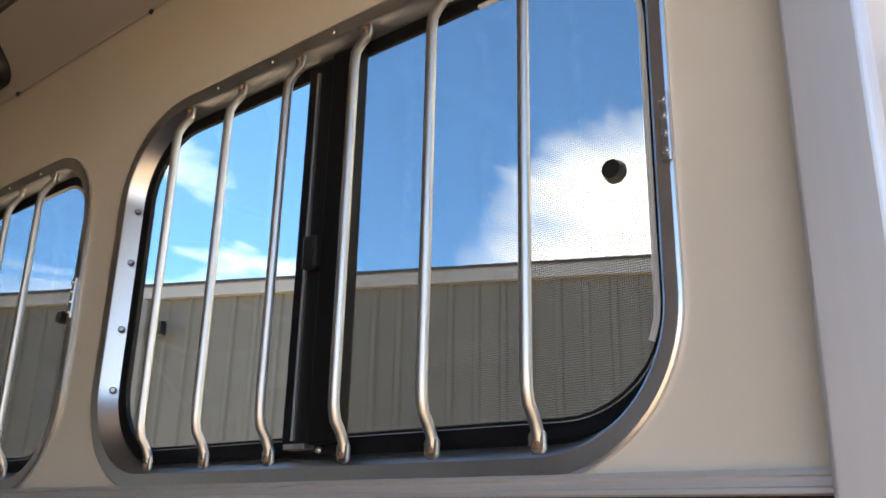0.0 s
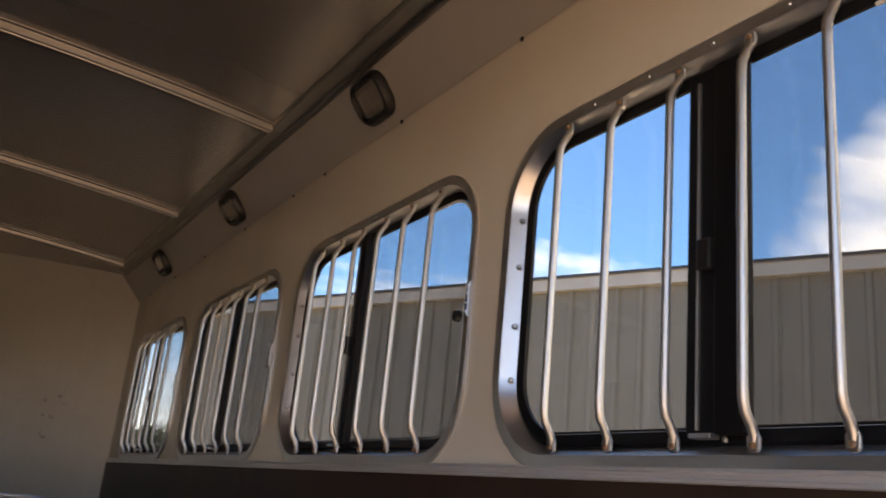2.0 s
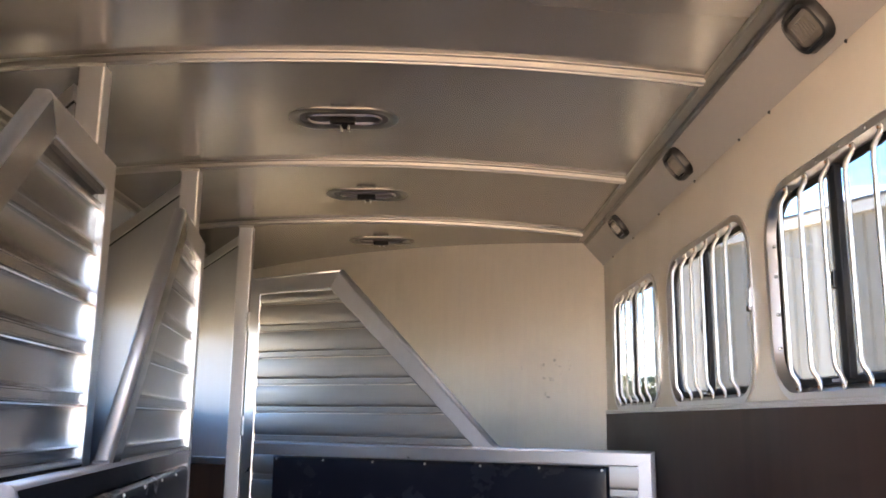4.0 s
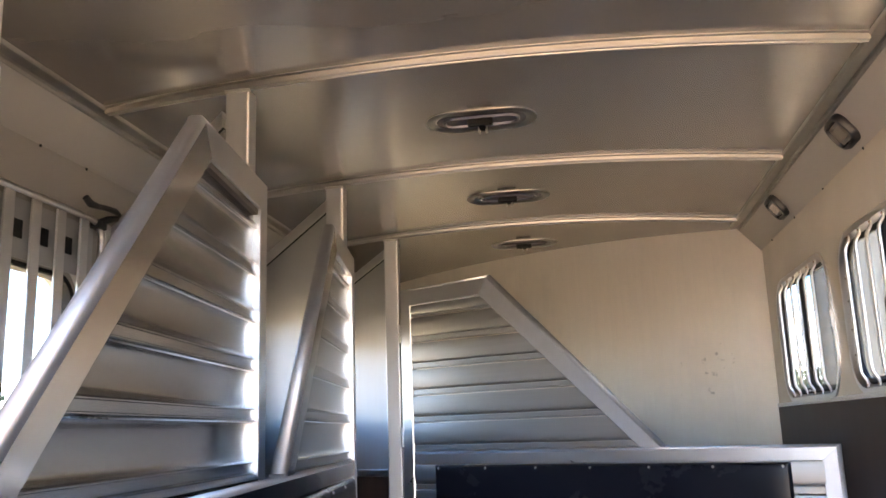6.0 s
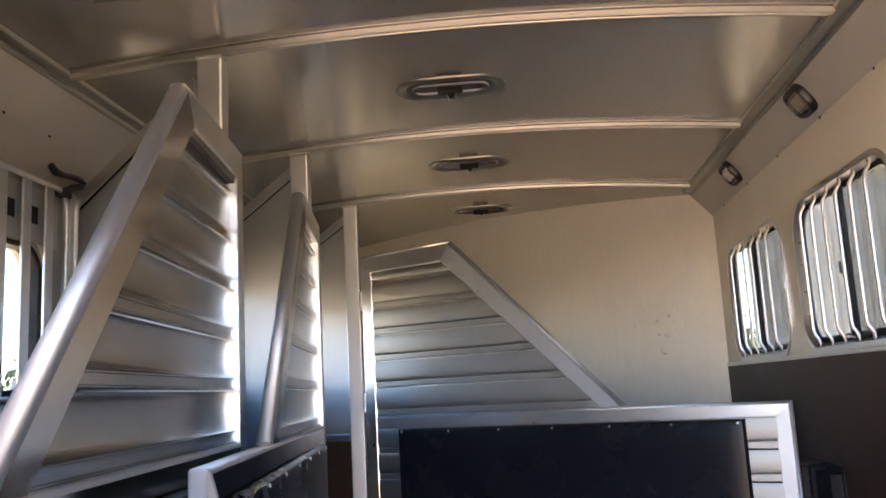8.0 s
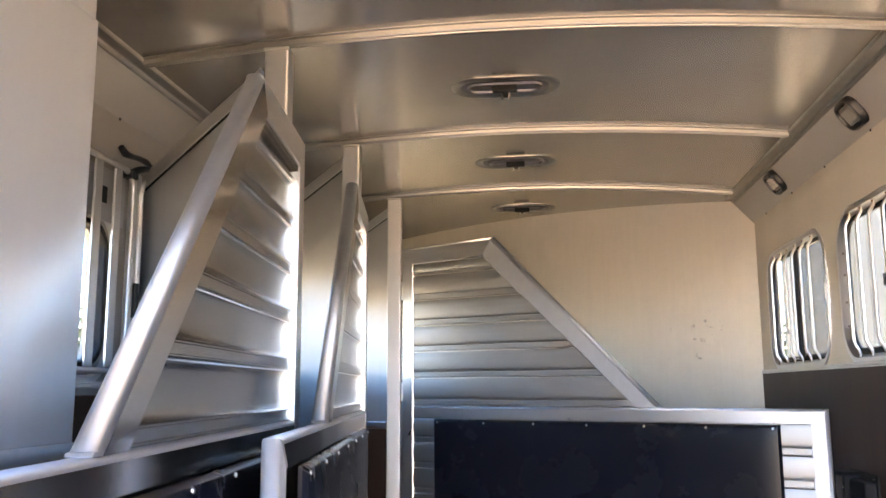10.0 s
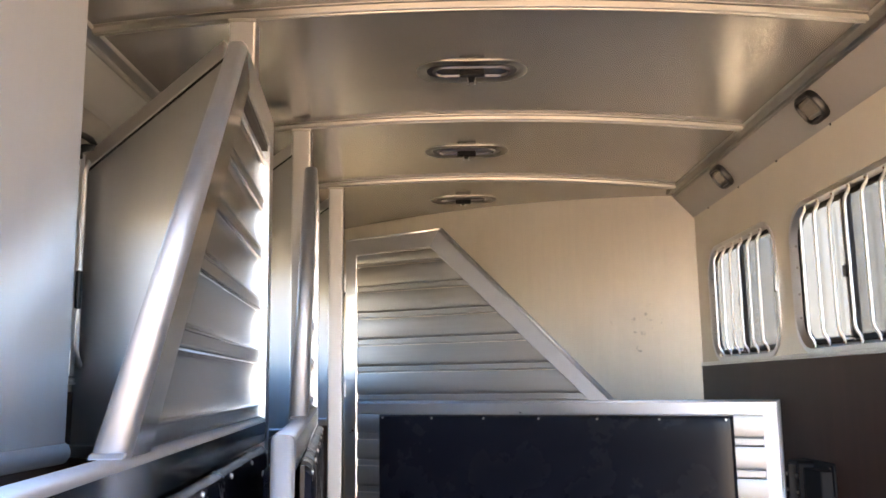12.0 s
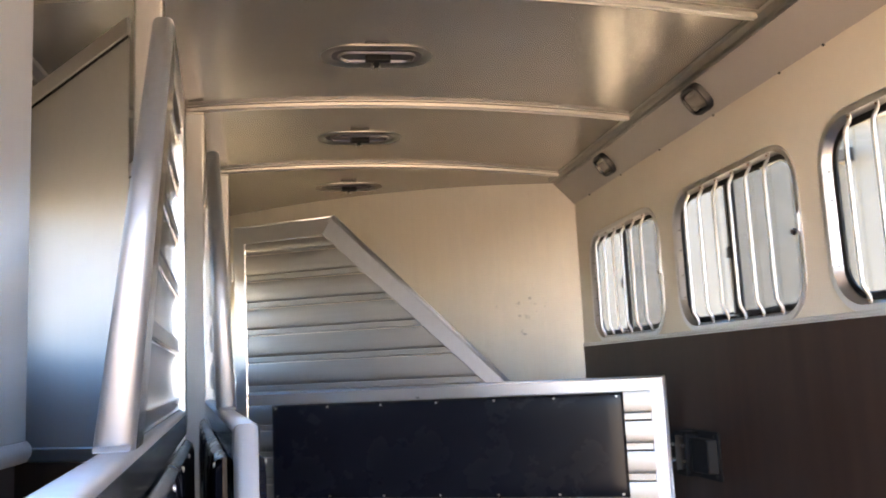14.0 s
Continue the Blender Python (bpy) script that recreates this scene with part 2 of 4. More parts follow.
M_ROOF = material("grey_steel_roof", (0.30, 0.30, 0.30), 0.5, 0.0, 0.1, 3)
M_DARKWALL = material("dark_grey_siding", (0.05, 0.055, 0.065), 0.6, 0.0, 0.15, 4)
M_GROUND = material("dry_straw_grass", (0.218, 0.178, 0.122), 0.95, 0.0, 0.35, 18, bump=0.5, stain=0.7, stain_color=(0.17, 0.14, 0.095), stain_scale=0.25)
M_YARD = material("dry_dirt_yard", (0.222, 0.177, 0.133), 0.95, 0.0, 0.3, 30, bump=0.3, stain=0.6, stain_color=(0.173, 0.138, 0.105), stain_scale=0.5)
M_LEAF = material("tree_foliage", (0.055, 0.085, 0.03), 0.7, 0.0, 0.4, 3, stain=0.5, stain_color=(0.03, 0.05, 0.018), stain_scale=2)
M_BARK = material("bark", (0.12, 0.09, 0.065), 0.9, 0.0, 0.4, 20, (1, 1, 0.2), 0.4)
M_RED = material("red_car_paint", (0.45, 0.025, 0.02), 0.28, 0.0, 0.03, 10, coat=0.6)
M_TYRE = material("tyre_rubber", (0.02, 0.02, 0.02), 0.8, 0.0, 0.2, 60, bump=0.1)
M_CARGLASS = material("dark_car_glass", (0.02, 0.025, 0.03), 0.08, 0.0, 0.05, 5)


def glass_material():
    mat = bpy.data.materials.new("clear_window_glass")
    mat.use_nodes = True
    nt = mat.node_tree
    nt.nodes.clear()
    out = nt.nodes.new("ShaderNodeOutputMaterial")
    lw = nt.nodes.new("ShaderNodeLayerWeight")
    lw.inputs[0].default_value = 0.5
    power = nt.nodes.new("ShaderNodeMath")
    power.operation, power.inputs[1].default_value = "POWER", 5.0
    nt.links.new(lw.outputs["Facing"], power.inputs[0])
    fr = nt.nodes.new("ShaderNodeMapRange")
    fr.inputs["To Min"].default_value, fr.inputs["To Max"].default_value = 0.035, 0.9
    nt.links.new(power.outputs[0], fr.inputs["Value"])
    tr = nt.nodes.new("ShaderNodeBsdfTransparent")
    tr.inputs[0].default_value = (0.80, 0.83, 0.83, 1)
    gl = nt.nodes.new("ShaderNodeBsdfGlossy")
    gl.inputs["Roughness"].default_value = 0.02
    mx = nt.nodes.new("ShaderNodeMixShader")
    nt.links.new(fr.outputs[0], mx.inputs[0])
    nt.links.new(tr.outputs[0], mx.inputs[1])
    nt.links.new(gl.outputs[0], mx.inputs[2])
    nt.links.new(mx.outputs[0], out.inputs[0])
    return mat


def screen_material():
    mat = bpy.data.materials.new("fine_insect_mesh")
    mat.use_nodes = True
    nt = mat.node_tree
    nt.nodes.clear()
    out = nt.nodes.new("ShaderNodeOutputMaterial")
    tc = nt.nodes.new("ShaderNodeTexCoord")
    sep = nt.nodes.new("ShaderNodeSeparateXYZ")
    nt.links.new(tc.outputs["Object"], sep.inputs[0])
    strands = []
    for axis in ("Y", "Z"):
        mul = nt.nodes.new("ShaderNodeMath")
        mul.operation = "MULTIPLY"
        mul.inputs[1].default_value = 1 / 0.0022
        nt.links.new(sep.outputs[axis], mul.inputs[0])
        fra = nt.nodes.new("ShaderNodeMath")
        fra.operation = "FRACT"
        nt.links.new(mul.outputs[0], fra.inputs[0])
        less = nt.nodes.new("ShaderNodeMath")
        less.operation = "LESS_THAN"
        less.inputs[1].default_value = 0.26
        nt.links.new(fra.outputs[0], less.inputs[0])
        strands.append(less)
    either = nt.nodes.new("ShaderNodeMath")
    either.operation = "MAXIMUM"
    nt.links.new(strands[0].outputs[0], either.inputs[0])
    nt.links.new(strands[1].outputs[0], either.inputs[1])
    tr = nt.nodes.new("ShaderNodeBsdfTransparent")
    df = nt.nodes.new("ShaderNodeBsdfDiffuse")
    df.inputs[0].default_value = (0.05, 0.05, 0.05, 1)
    mx = nt.nodes.new("ShaderNodeMixShader")
    nt.links.new(either.outputs[0], mx.inputs[0])
    nt.links.new(tr.outputs[0], mx.inputs[1])
    nt.links.new(df.outputs[0], mx.inputs[2])
    nt.links.new(mx.outputs[0], out.inputs[0])
    return mat


M_GLASS, M_SCREEN = glass_material(), screen_material()


# ---- mesh helpers ----
def part(name, bm, mat, parent=None, label="", smooth=False, bevel=0.0, segments=2, crease=38):
    me = bpy.data.meshes.new(name)
    if smooth:
        for f in bm.faces:
            f.smooth = True
    bmesh.ops.recalc_face_normals(bm, faces=bm.faces)
    bm.to_mesh(me)
    bm.free()
    if smooth:
        me.set_sharp_from_angle(angle=radians(crease))
    me.materials.append(mat)
    ob = new(name, me)
    ob.parent = parent
    if bevel:
        mod = ob.modifiers.new("edge", "BEVEL")
        mod.width, mod.segments, mod.limit_method, mod.angle_limit = bevel, segments, "ANGLE", radians(40)
    if label:
        tagged(ob, label)
    return ob


def empty(name, m, label, category, group="", kind=""):
    ob = new(name)
    ob.empty_display_size = 0.1
    ob.matrix_basis = m
    return tagged(ob, label, category, group, kind)


def box(bm, x0, x1, y0, y1, z0, z1):
    vs = [bm.verts.new((x, y, z)) for x in (x0, x1) for y in (y0, y1) for z in (z0, z1)]
    for q in ((0, 1, 3, 2), (4, 6, 7, 5), (0, 4, 5, 1), (2, 3, 7, 6), (0, 2, 6, 4), (1, 5, 7, 3)):
        bm.faces.new([vs[i] for i in q])
    return bm


def boxed(*b):
    return box(bmesh.new(), *b)


def prism(bm, pts, axis, d0, d1):
    """A flat outline pulled from d0 to d1 along an axis; pts are in the two other axes, in order."""
    def at(p, d):
        return {"x": (d, p[0], p[1]), "y": (p[0], d, p[1]), "z": (p[0], p[1], d)}[axis]
    a = [bm.verts.new(at(p, d0)) for p in pts]
    b = [bm.verts.new(at(p, d1)) for p in pts]
    bm.faces.new(a)
    bm.faces.new(b[::-1])
    n = len(pts)
    for i in range(n):
        bm.faces.new((a[i], b[i], b[(i + 1) % n], a[(i + 1) % n]))
    return bm


def tube(bm, path, radius, n=10, cap=True):
    path = [Vector(p) for p in path]
    rings, up = [], None
    for i, p in enumerate(path):
        d = (path[min(i + 1, len(path) - 1)] - path[max(i - 1, 0)]).normalized()
        if up is None:
            up = d.orthogonal().normalized()
        up = (up - d * up.dot(d)).normalized()
        side = d.cross(up)
        r = radius[i] if isinstance(radius, (list, tuple)) else radius
        rings.append([bm.verts.new(p + (up * math.cos(k * math.tau / n) + side * math.sin(k * math.tau / n)) * r) for k in range(n)])
    for a, b in zip(rings, rings[1:]):
        for k in range(n):
            bm.faces.new((a[k], a[(k + 1) % n], b[(k + 1) % n], b[k]))
    if cap:
        bm.faces.new(rings[0])
        bm.faces.new(rings[-1][::-1])
    return bm


def round_rect(w, h, r, n=8):
    pts = []
    for cx, cz, a0 in ((w / 2 - r, h / 2 - r, 0), (-w / 2 + r, h / 2 - r, 90), (-w / 2 + r, -h / 2 + r, 180), (w / 2 - r, -h / 2 + r, 270)):
        for i in range(n + 1):
            a = radians(a0 + 90 * i / n)
            pts.append((cx + r * math.cos(a), cz + r * math.sin(a)))
    return pts


def ring(bm, w, h, r, profile, close=False, n=8):
    """Rounded rectangles in the plane of y and z, one inside the next: profile rows are inset and x."""
    loops = []
    for inset, x in profile:
        loops.append([bm.verts.new((x, y, z)) for y, z in round_rect(w - 2 * inset, h - 2 * inset, max(r - inset, 0.004), n)])
    pairs = list(zip(loops, loops[1:])) + ([(loops[-1], loops[0])] if close else [])
    for a, b in pairs:
        m = len(a)
        for k in range(m):
            bm.faces.new((a[k], a[(k + 1) % m], b[(k + 1) % m], b[k]))
    return bm


def plate(bm, w, h, r, x0, x1, n=8):
    return prism(bm, round_rect(w, h, r, n), "x", x0, x1)


def holed_wall(outline, holes, x0, x1):
    """A wall in the plane of y and z with rounded openings right through it."""
    bm = bmesh.new()
    for x in (x0, x1):
        edges = []
        for loop in [outline] + holes:
            vs = [bm.verts.new((x, y, z)) for y, z in loop]
            edges += [bm.edges.new((vs[i], vs[(i + 1) % len(vs)])) for i in range(len(vs))]
        bmesh.ops.triangle_fill(bm, edges=edges, use_beauty=True)
    bm.verts.ensure_lookup_table()
    half = len(bm.verts) // 2
    k = 0
    for loop in [outline] + holes:
        m = len(loop)
        for i in range(m):
            a, b = k + i, k + (i + 1) % m
            bm.faces.new((bm.verts[a], bm.verts[b], bm.verts[half + b], bm.verts[half + a]))
        k += m
    return bm


def disc(bm, centre, axis, radius, height, n=12, dome=0.6):
    c, d = Vector(centre), Vector(axis).normalized()
    return tube(bm, [c, c + d * height * 0.55, c + d * height], [radius, radius * 0.92, radius * dome], n)


# ---- plan ----
X_L, X_MID = -2.395, -1.1975
Y_REAR, SLANT = -0.50, 0.543
BOW_Y = [0.485, 1.507, 2.525, 3.535]
WIN_Y = [0.065, 1.043, 2.045, 3.075]
WIN_Z, WIN_W, WIN_H, WIN_R = 1.672, 0.879, 0.550, 0.14
Z_LINER, Z_SEAM = 1.382, 2.158


def ceiling_z(x):
    return 2.281 + 0.064 * (1 - ((x - X_MID) / 1.11) ** 2)


def front_y(x):
    return 3.715 - SLANT * x


# ---- setting ----
def build_floor():
    bm = bmesh.new()
    prism(bm, [(X_L, Y_REAR - 0.06), (0.06, Y_REAR - 0.06), (0.06, front_y(0.06)), (X_L, front_y(X_L))], "z", -0.06, 0.0)
    tagged(part("floor", bm, M_FLOOR), "dusty grey rubber stall mats on the trailer floor", "floor", kind="structure")


def build_walls():
    holes = []
    for y in WIN_Y:
        holes.append([(y + a, WIN_Z + b) for a, b in round_rect(WIN_W - 0.012, WIN_H - 0.012, WIN_R - 0.006)])
    out = [(Y_REAR + 0.02, 0.0), (front_y(0) + 0.06, 0.0), (front_y(0) + 0.06, 2.42), (Y_REAR + 0.02, 2.42)]
    tagged(part("wall_right", holed_wall(out, holes, 0.0, 0.04), M_SKIN), "cream painted aluminium side wall with four barred windows", "wall", kind="structure")
    holes = [[(y + a, 1.595 + b) for a, b in round_rect(0.79, 0.405, 0.07)] for y in LEFT_WIN]
    out = [(Y_REAR + 0.02, 0.0), (front_y(X_L) + 0.02, 0.0), (front_y(X_L) + 0.02, 2.42), (Y_REAR + 0.02, 2.42)]
    tagged(part("wall_left", holed_wall(out, holes, X_L - 0.06, X_L), M_COVEL), "side wall with drop-down windows, shade put into its grey colour", "wall", kind="structure")
    # dark liners below the windows
    bm = boxed(-0.008, -0.001, Y_REAR + 0.02, front_y(0) - 0.004, 0.0, Z_LINER)
    tagged(part("liner_right", bm, M_LINER, bevel=0.003), "dark brown rubber kick liner on the lower wall", "wall liner", kind="structure")
    bm = boxed(X_L + 0.001, X_L + 0.008, 0.9, front_y(X_L) - 0.004, 0.0, 1.30)
    tagged(part("liner_left", bm, M_LINER, bevel=0.003), "dark brown rubber kick liner on the lower wall", "wall liner", kind="structure")
    # trim over the liner: a shallow channel with two lips
    prof = [(0.0, 1.380), (-0.012, 1.380), (-0.014, 1.3815), (-0.014, 1.385), (-0.009, 1.3865), (-0.008, 1.3925), (-0.012, 1.394), (-0.011, 1.398), (0.0, 1.399)]
    bm = bmesh.new()
    prism(bm, prof, "y", Y_REAR + 0.021, front_y(0) - 0.004)
    tagged(part("trim_right", bm, M_TRIM), "aluminium trim rail along the top of the liner", "trim", kind="structure")
    bm = bmesh.new()
    prism(bm, [(X_L - x, z - 0.06) for x, z in prof], "y", 0.9, front_y(X_L) - 0.004)
    tagged(part("trim_left", bm, M_TRIM), "aluminium trim rail along the top of the liner", "trim", kind="structure")
    # front bulkhead, slanted like the dividers
    d = Vector((X_L - 0.0, front_y(X_L) - front_y(0), 0)).normalized()
    nrm = Vector((-d.y, d.x, 0))
    if nrm.y < 0:
        nrm = -nrm
    bm = bmesh.new()
    a, b = Vector((0.0, front_y(0), 0)), Vector((X_L, front_y(X_L), 0))
    prism(bm, [(a.x, a.y), (b.x, b.y), (b.x + nrm.x * 0.04, b.y + nrm.y * 0.04), (a.x + nrm.x * 0.04, a.y + nrm.y * 0.04)], "z", 0.0, 2.45)
    tagged(part("wall_front", bm, M_BULK), "mill finish aluminium bulkhead with scuffs, set on a slant", "wall", kind="structure")


LEFT_WIN = [1.20, 2.235, 3.27, 4.30]


def build_ceiling():
    bm = bmesh.new()
    xs = np.linspace(-2.298, -0.097, 29)
    lo = [[bm.verts.new((x, y, ceiling_z(x))) for x in xs] for y in (Y_REAR, 5.08)]
    hi = [[bm.verts.new((x, y, ceiling_z(x) + 0.03)) for x in xs] for y in (Y_REAR, 5.08)]
    for g in (lo, hi):
        for i in range(len(xs) - 1):
            bm.faces.new((g[0][i], g[0][i + 1], g[1][i + 1], g[1][i]))
    lo = [[bm.verts.new(v.co) for v in row] for row in lo]
    for j in (0, 1):
        for i in range(len(xs) - 1):
            bm.faces.new((lo[j][i], lo[j][i + 1], hi[j][i + 1], hi[j][i]))
    for i in (0, -1):
        bm.faces.new((lo[0][i], lo[1][i], hi[1][i], hi[0][i]))
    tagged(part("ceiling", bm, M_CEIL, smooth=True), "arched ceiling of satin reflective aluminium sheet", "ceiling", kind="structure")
    # coved panels between wall and ceiling, with their shade put into the colour
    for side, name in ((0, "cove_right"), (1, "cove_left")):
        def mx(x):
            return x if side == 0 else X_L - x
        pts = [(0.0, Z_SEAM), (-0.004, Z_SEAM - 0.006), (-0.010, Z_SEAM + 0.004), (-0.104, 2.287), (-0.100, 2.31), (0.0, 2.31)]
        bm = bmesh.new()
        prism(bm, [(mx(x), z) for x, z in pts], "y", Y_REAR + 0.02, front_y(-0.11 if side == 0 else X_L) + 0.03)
        tagged(part(name, bm, M_COVE if side == 0 else M_COVEL), ("cream" if side == 0 else "dull grey") + " coved panel between wall and ceiling, shade in its colour", "cove", kind="structure")
        # angle trim where cove and ceiling meet, cut between the bows
        pts = [(-0.088, 2.264), (-0.097, 2.264), (-0.102, 2.268), (-0.103, 2.2765), (-0.108, 2.2785), (-0.131, 2.2815), (-0.134, 2.275), (-0.140, 2.2755), (-0.143, 2.280), (-0.145, 2.292), (-0.10, 2.302)]
        ys = [Y_REAR + 0.02] + [v for y in BOW_Y for v in (y - 0.0005, y + 0.0005)] + [front_y(0 if side == 0 else X_L) - 0.01]
        for y0, y1 in zip(ys[::2], ys[1::2]):
            bm = bmesh.new()
            prism(bm, [(mx(x), z) for x, z in pts], "y", y0, y1)
            tagged(part("ceiling_trim", bm, M_BOW, bevel=0.001), "aluminium angle trim along the ceiling edge", "trim", kind="structure")
        # screws along the seam
        for y in (0.042, 0.503, 0.965, 1.40, 1.63, 2.07, 2.55, 3.0, 3.45):
            bm = disc(bmesh.new(), (mx(-0.004), y, Z_SEAM + 0.004 - 0.012), (-1 if side == 0 else 1, 0, 0), 0.005, 0.004, 8)
            tagged(part("screw", bm, M_PLASTIC, smooth=True), "small dark screw in the cove seam", "screw", group="cove seam screws")


def build_roof():
    bm = bmesh.new()
    prism(bm, [(X_L - 0.08, Y_REAR - 0.03), (0.08, Y_REAR - 0.03), (0.08, 5.2), (X_L - 0.08, 5.2)], "z", 2.42, 2.46)
    tagged(part("roof", bm, M_EAVE), "white outer roof skin of the trailer", "roof", kind="structure")
    for x0, x1 in ((0.041, 0.08), (X_L - 0.08, X_L - 0.061)):
        tagged(part("roof_rail", boxed(x0, x1, Y_REAR + 0.021, 5.2, 2.2, 2.419), M_EAVE), "white outer roof rail of the trailer", "roof rail", kind="structure")


def build_bows():
    prof = [(-0.024, 0.002), (-0.024, -0.003), (-0.015, -0.0045), (-0.0135, -0.017), (-0.011, -0.021), (-0.005, -0.021), (-0.003, -0.016), (0.003, -0.016), (0.005, -0.021), (0.011, -0.021), (0.0135, -0.017), (0.015, -0.0045), (0.024, -0.003), (0.024, 0.002)]
    for y in BOW_Y:
        bm = bmesh.new()
        xs = np.linspace(-2.256, -0.139, 33)
        rows = [[bm.verts.new((x, y + a, ceiling_z(x) + b)) for a, b in prof] for x in xs]
        n = len(prof)
        for r0, r1 in zip(rows, rows[1:]):
            for k in range(n):
                bm.faces.new((r0[k], r0[(k + 1) % n], r1[(k + 1) % n], r1[k]))
        bm.faces.new(rows[0])
        bm.faces.new(rows[-1][::-1])
        tagged(part("roof_bow", bm, M_BOW, bevel=0.001), "arched aluminium roof bow across the ceiling", "roof bow", group="roof bows", kind="structure")


def build_rear():
    # jambs, header and sill of the rear opening
    for x0, x1, nm in ((-0.035, 0.005, "rear_post_right"), (X_L - 0.09, X_L + 0.035, "rear_post_left")):
        bm = boxed(x0, x1, Y_REAR - 0.036, Y_REAR + 0.0195, -0.06, 2.42)
        tagged(part(nm, bm, M_POST, bevel=0.004, segments=3), "brushed aluminium post of the rear doorway", "door post", kind="structure")
    bm = boxed(X_L + 0.035, -0.035, Y_REAR - 0.028, Y_REAR + 0.0195, 2.08, 2.42)
    tagged(part("rear_header", bm, M_ALU, bevel=0.008), "aluminium header over the rear doorway", "door header", kind="structure")
    # right rear door, folded out past the post
    door = empty("rear_door", pose(0.06, Y_REAR - 0.045, 0, 0, 0, 14), "white rear door standing open with a rounded window", "door")
    hole = [(0.52 + a, 1.66 + b) for a, b in round_rect(0.50, 0.46, 0.08)]
    bm = holed_wall([(0.01, 0.02), (1.15, 0.02), (1.15, 2.22), (0.01, 2.22)], [hole], -0.02, 0.02)
    for v in bm.verts:
        v.co = Vector((v.co.y, v.co.x, v.co.z))
    part("door_leaf", bm, M_EAVE, door)
    for z in (0.45, 1.645, 2.05):
        part("hinge", tube(bmesh.new(), [(-0.006, -0.012, z), (-0.006, -0.012, z + 0.004), (-0.006, -0.012, z + 0.078), (-0.006, -0.012, z + 0.082)], [0.009, 0.012, 0.012, 0.009], 14), M_STEEL, door, "grey hinge knuckle", smooth=True)
    bm = ring(bmesh.new(), 0.53, 0.49, 0.095, [(0, -0.024), (0.004, -0.028), (0.03, -0.028), (0.03, 0.02)])
    for v in bm.verts:
        v.co = Vector((v.co.y + 0.52, v.co.x, v.co.z + 1.66))
    part("window_frame", bm, M_BLACK, door, "black window frame", smooth=True)
    bm = boxed(0.28, 0.76, -0.003, 0.003, 1.44, 1.88)
    ob = part("pane", bm, M_GLASS, door)
    ob.visible_shadow = False


# ---- windows in the right wall ----
def build_window(k, y):
    w = empty("window_%d" % k, pose(0, y, WIN_Z), "sliding window in an aluminium surround behind six upright bars", "window", kind="structure")
    ringp = [(0.006, 0.001), (-0.002, -0.0005), (-0.002, -0.005), (0.0005, -0.0065), (0.0185, -0.0065), (0.021, -0.004), (0.032, 0.017)]
    bm = ring(bmesh.new(), WIN_W, WIN_H, WIN_R, ringp, n=16)
    # narrower on the rear side
    for idx, v in enumerate(bm.verts):
        rear = min(1.0, max(0.0, (-0.28 - v.co.y) / 0.10))
        v.co.y += 0.006 * min(1.0, max(0.0, (v.co.y - 0.28) / 0.10))
        v.co.z -= 0.003 * min(1.0, max(0.0, (-v.co.z - 0.14) / 0.08))
        if idx // 68 == 6:
            v.co.y -= 0.005
        if idx // 68 >= 4:
            v.co.y -= 0.006 * rear
    part("window_frame", bm, M_FRAME, w, "aluminium surround with rounded corners", smooth=True, crease=20)
    seal = [(0.028, 0.016), (0.033, 0.010), (0.040, 0.010), (0.046, 0.012), (0.047, 0.014), (0.047, 0.020), (0.020, 0.030), (0.007, 0.038)]
    bm = ring(bmesh.new(), WIN_W + 0.014, WIN_H, WIN_R, seal, n=14)
    for v in bm.verts:
        v.co.y -= 0.011 + 0.008 * min(1.0, max(0.0, (-0.28 - v.co.y) / 0.10))
    part("window_seal", bm, M_BLACK, w, "black window channel and seal", smooth=True)
    # thin light channel round the screened half
    bm = ring(bmesh.new(), WIN_W + 0.014, WIN_H, WIN_R, [(0.047, 0.011), (0.050, 0.011), (0.050, 0.016)], n=10)
    for v in bm.verts:
        v.co.y -= 0.011 + 0.008 * min(1.0, max(0.0, (-0.28 - v.co.y) / 0.10))
    part("screen_frame", bm, M_BLACK, w)
    rim = [(0.010, a - 0.019, b) for a, b in round_rect(WIN_W + 0.014 - 0.105, WIN_H - 0.105, WIN_R - 0.0525, 8)][9:21]
    part("screen_edge", tube(bmesh.new(), [(0.010, rim[0][1] + 0.10, rim[0][2])] + rim, 0.0030, 6), M_EAVE, w, "thin bright screen edge", smooth=True)
    # centre: two meeting stiles of the sliding sashes
    c = (-0.020, 0.062, 0.0, 0.0)[k - 1]
    wide = (0.046, 0.026, 0.030, 0.026)[k - 1]
    bm = boxed(-0.004, 0.014, c - 0.036, c - 0.036 + wide, -0.236, 0.236)
    part("sash_stile", bm, M_BLACK, w, "black meeting stile of the sliding sash", bevel=0.003)
    bm = boxed(0.002, 0.022, c - 0.034 + wide, c - 0.034 + 2 * wide, -0.236, 0.236)
    part("sash_stile", bm, M_BLACK, w, "black meeting stile of the fixed sash", bevel=0.003)
    bm = boxed(-0.001, 0.002, c - 0.034 + 1.5 * wide, c - 0.030 + 1.5 * wide, -0.23, 0.22)
    part("sash_lip", bm, M_STEEL, w)
    bm = boxed(-0.012, 0.002, c - 0.037 + wide, c - 0.015 + wide, -0.040, 0.000)
    part("sash_latch", bm, M_PLASTIC, w, "black sash latch", bevel=0.003)
    part("sash_guide", boxed(-0.005, 0.012, c + 0.012, c + 0.046, -0.240, -0.234), M_FRAME, w, "bright sash guide", bevel=0.001)
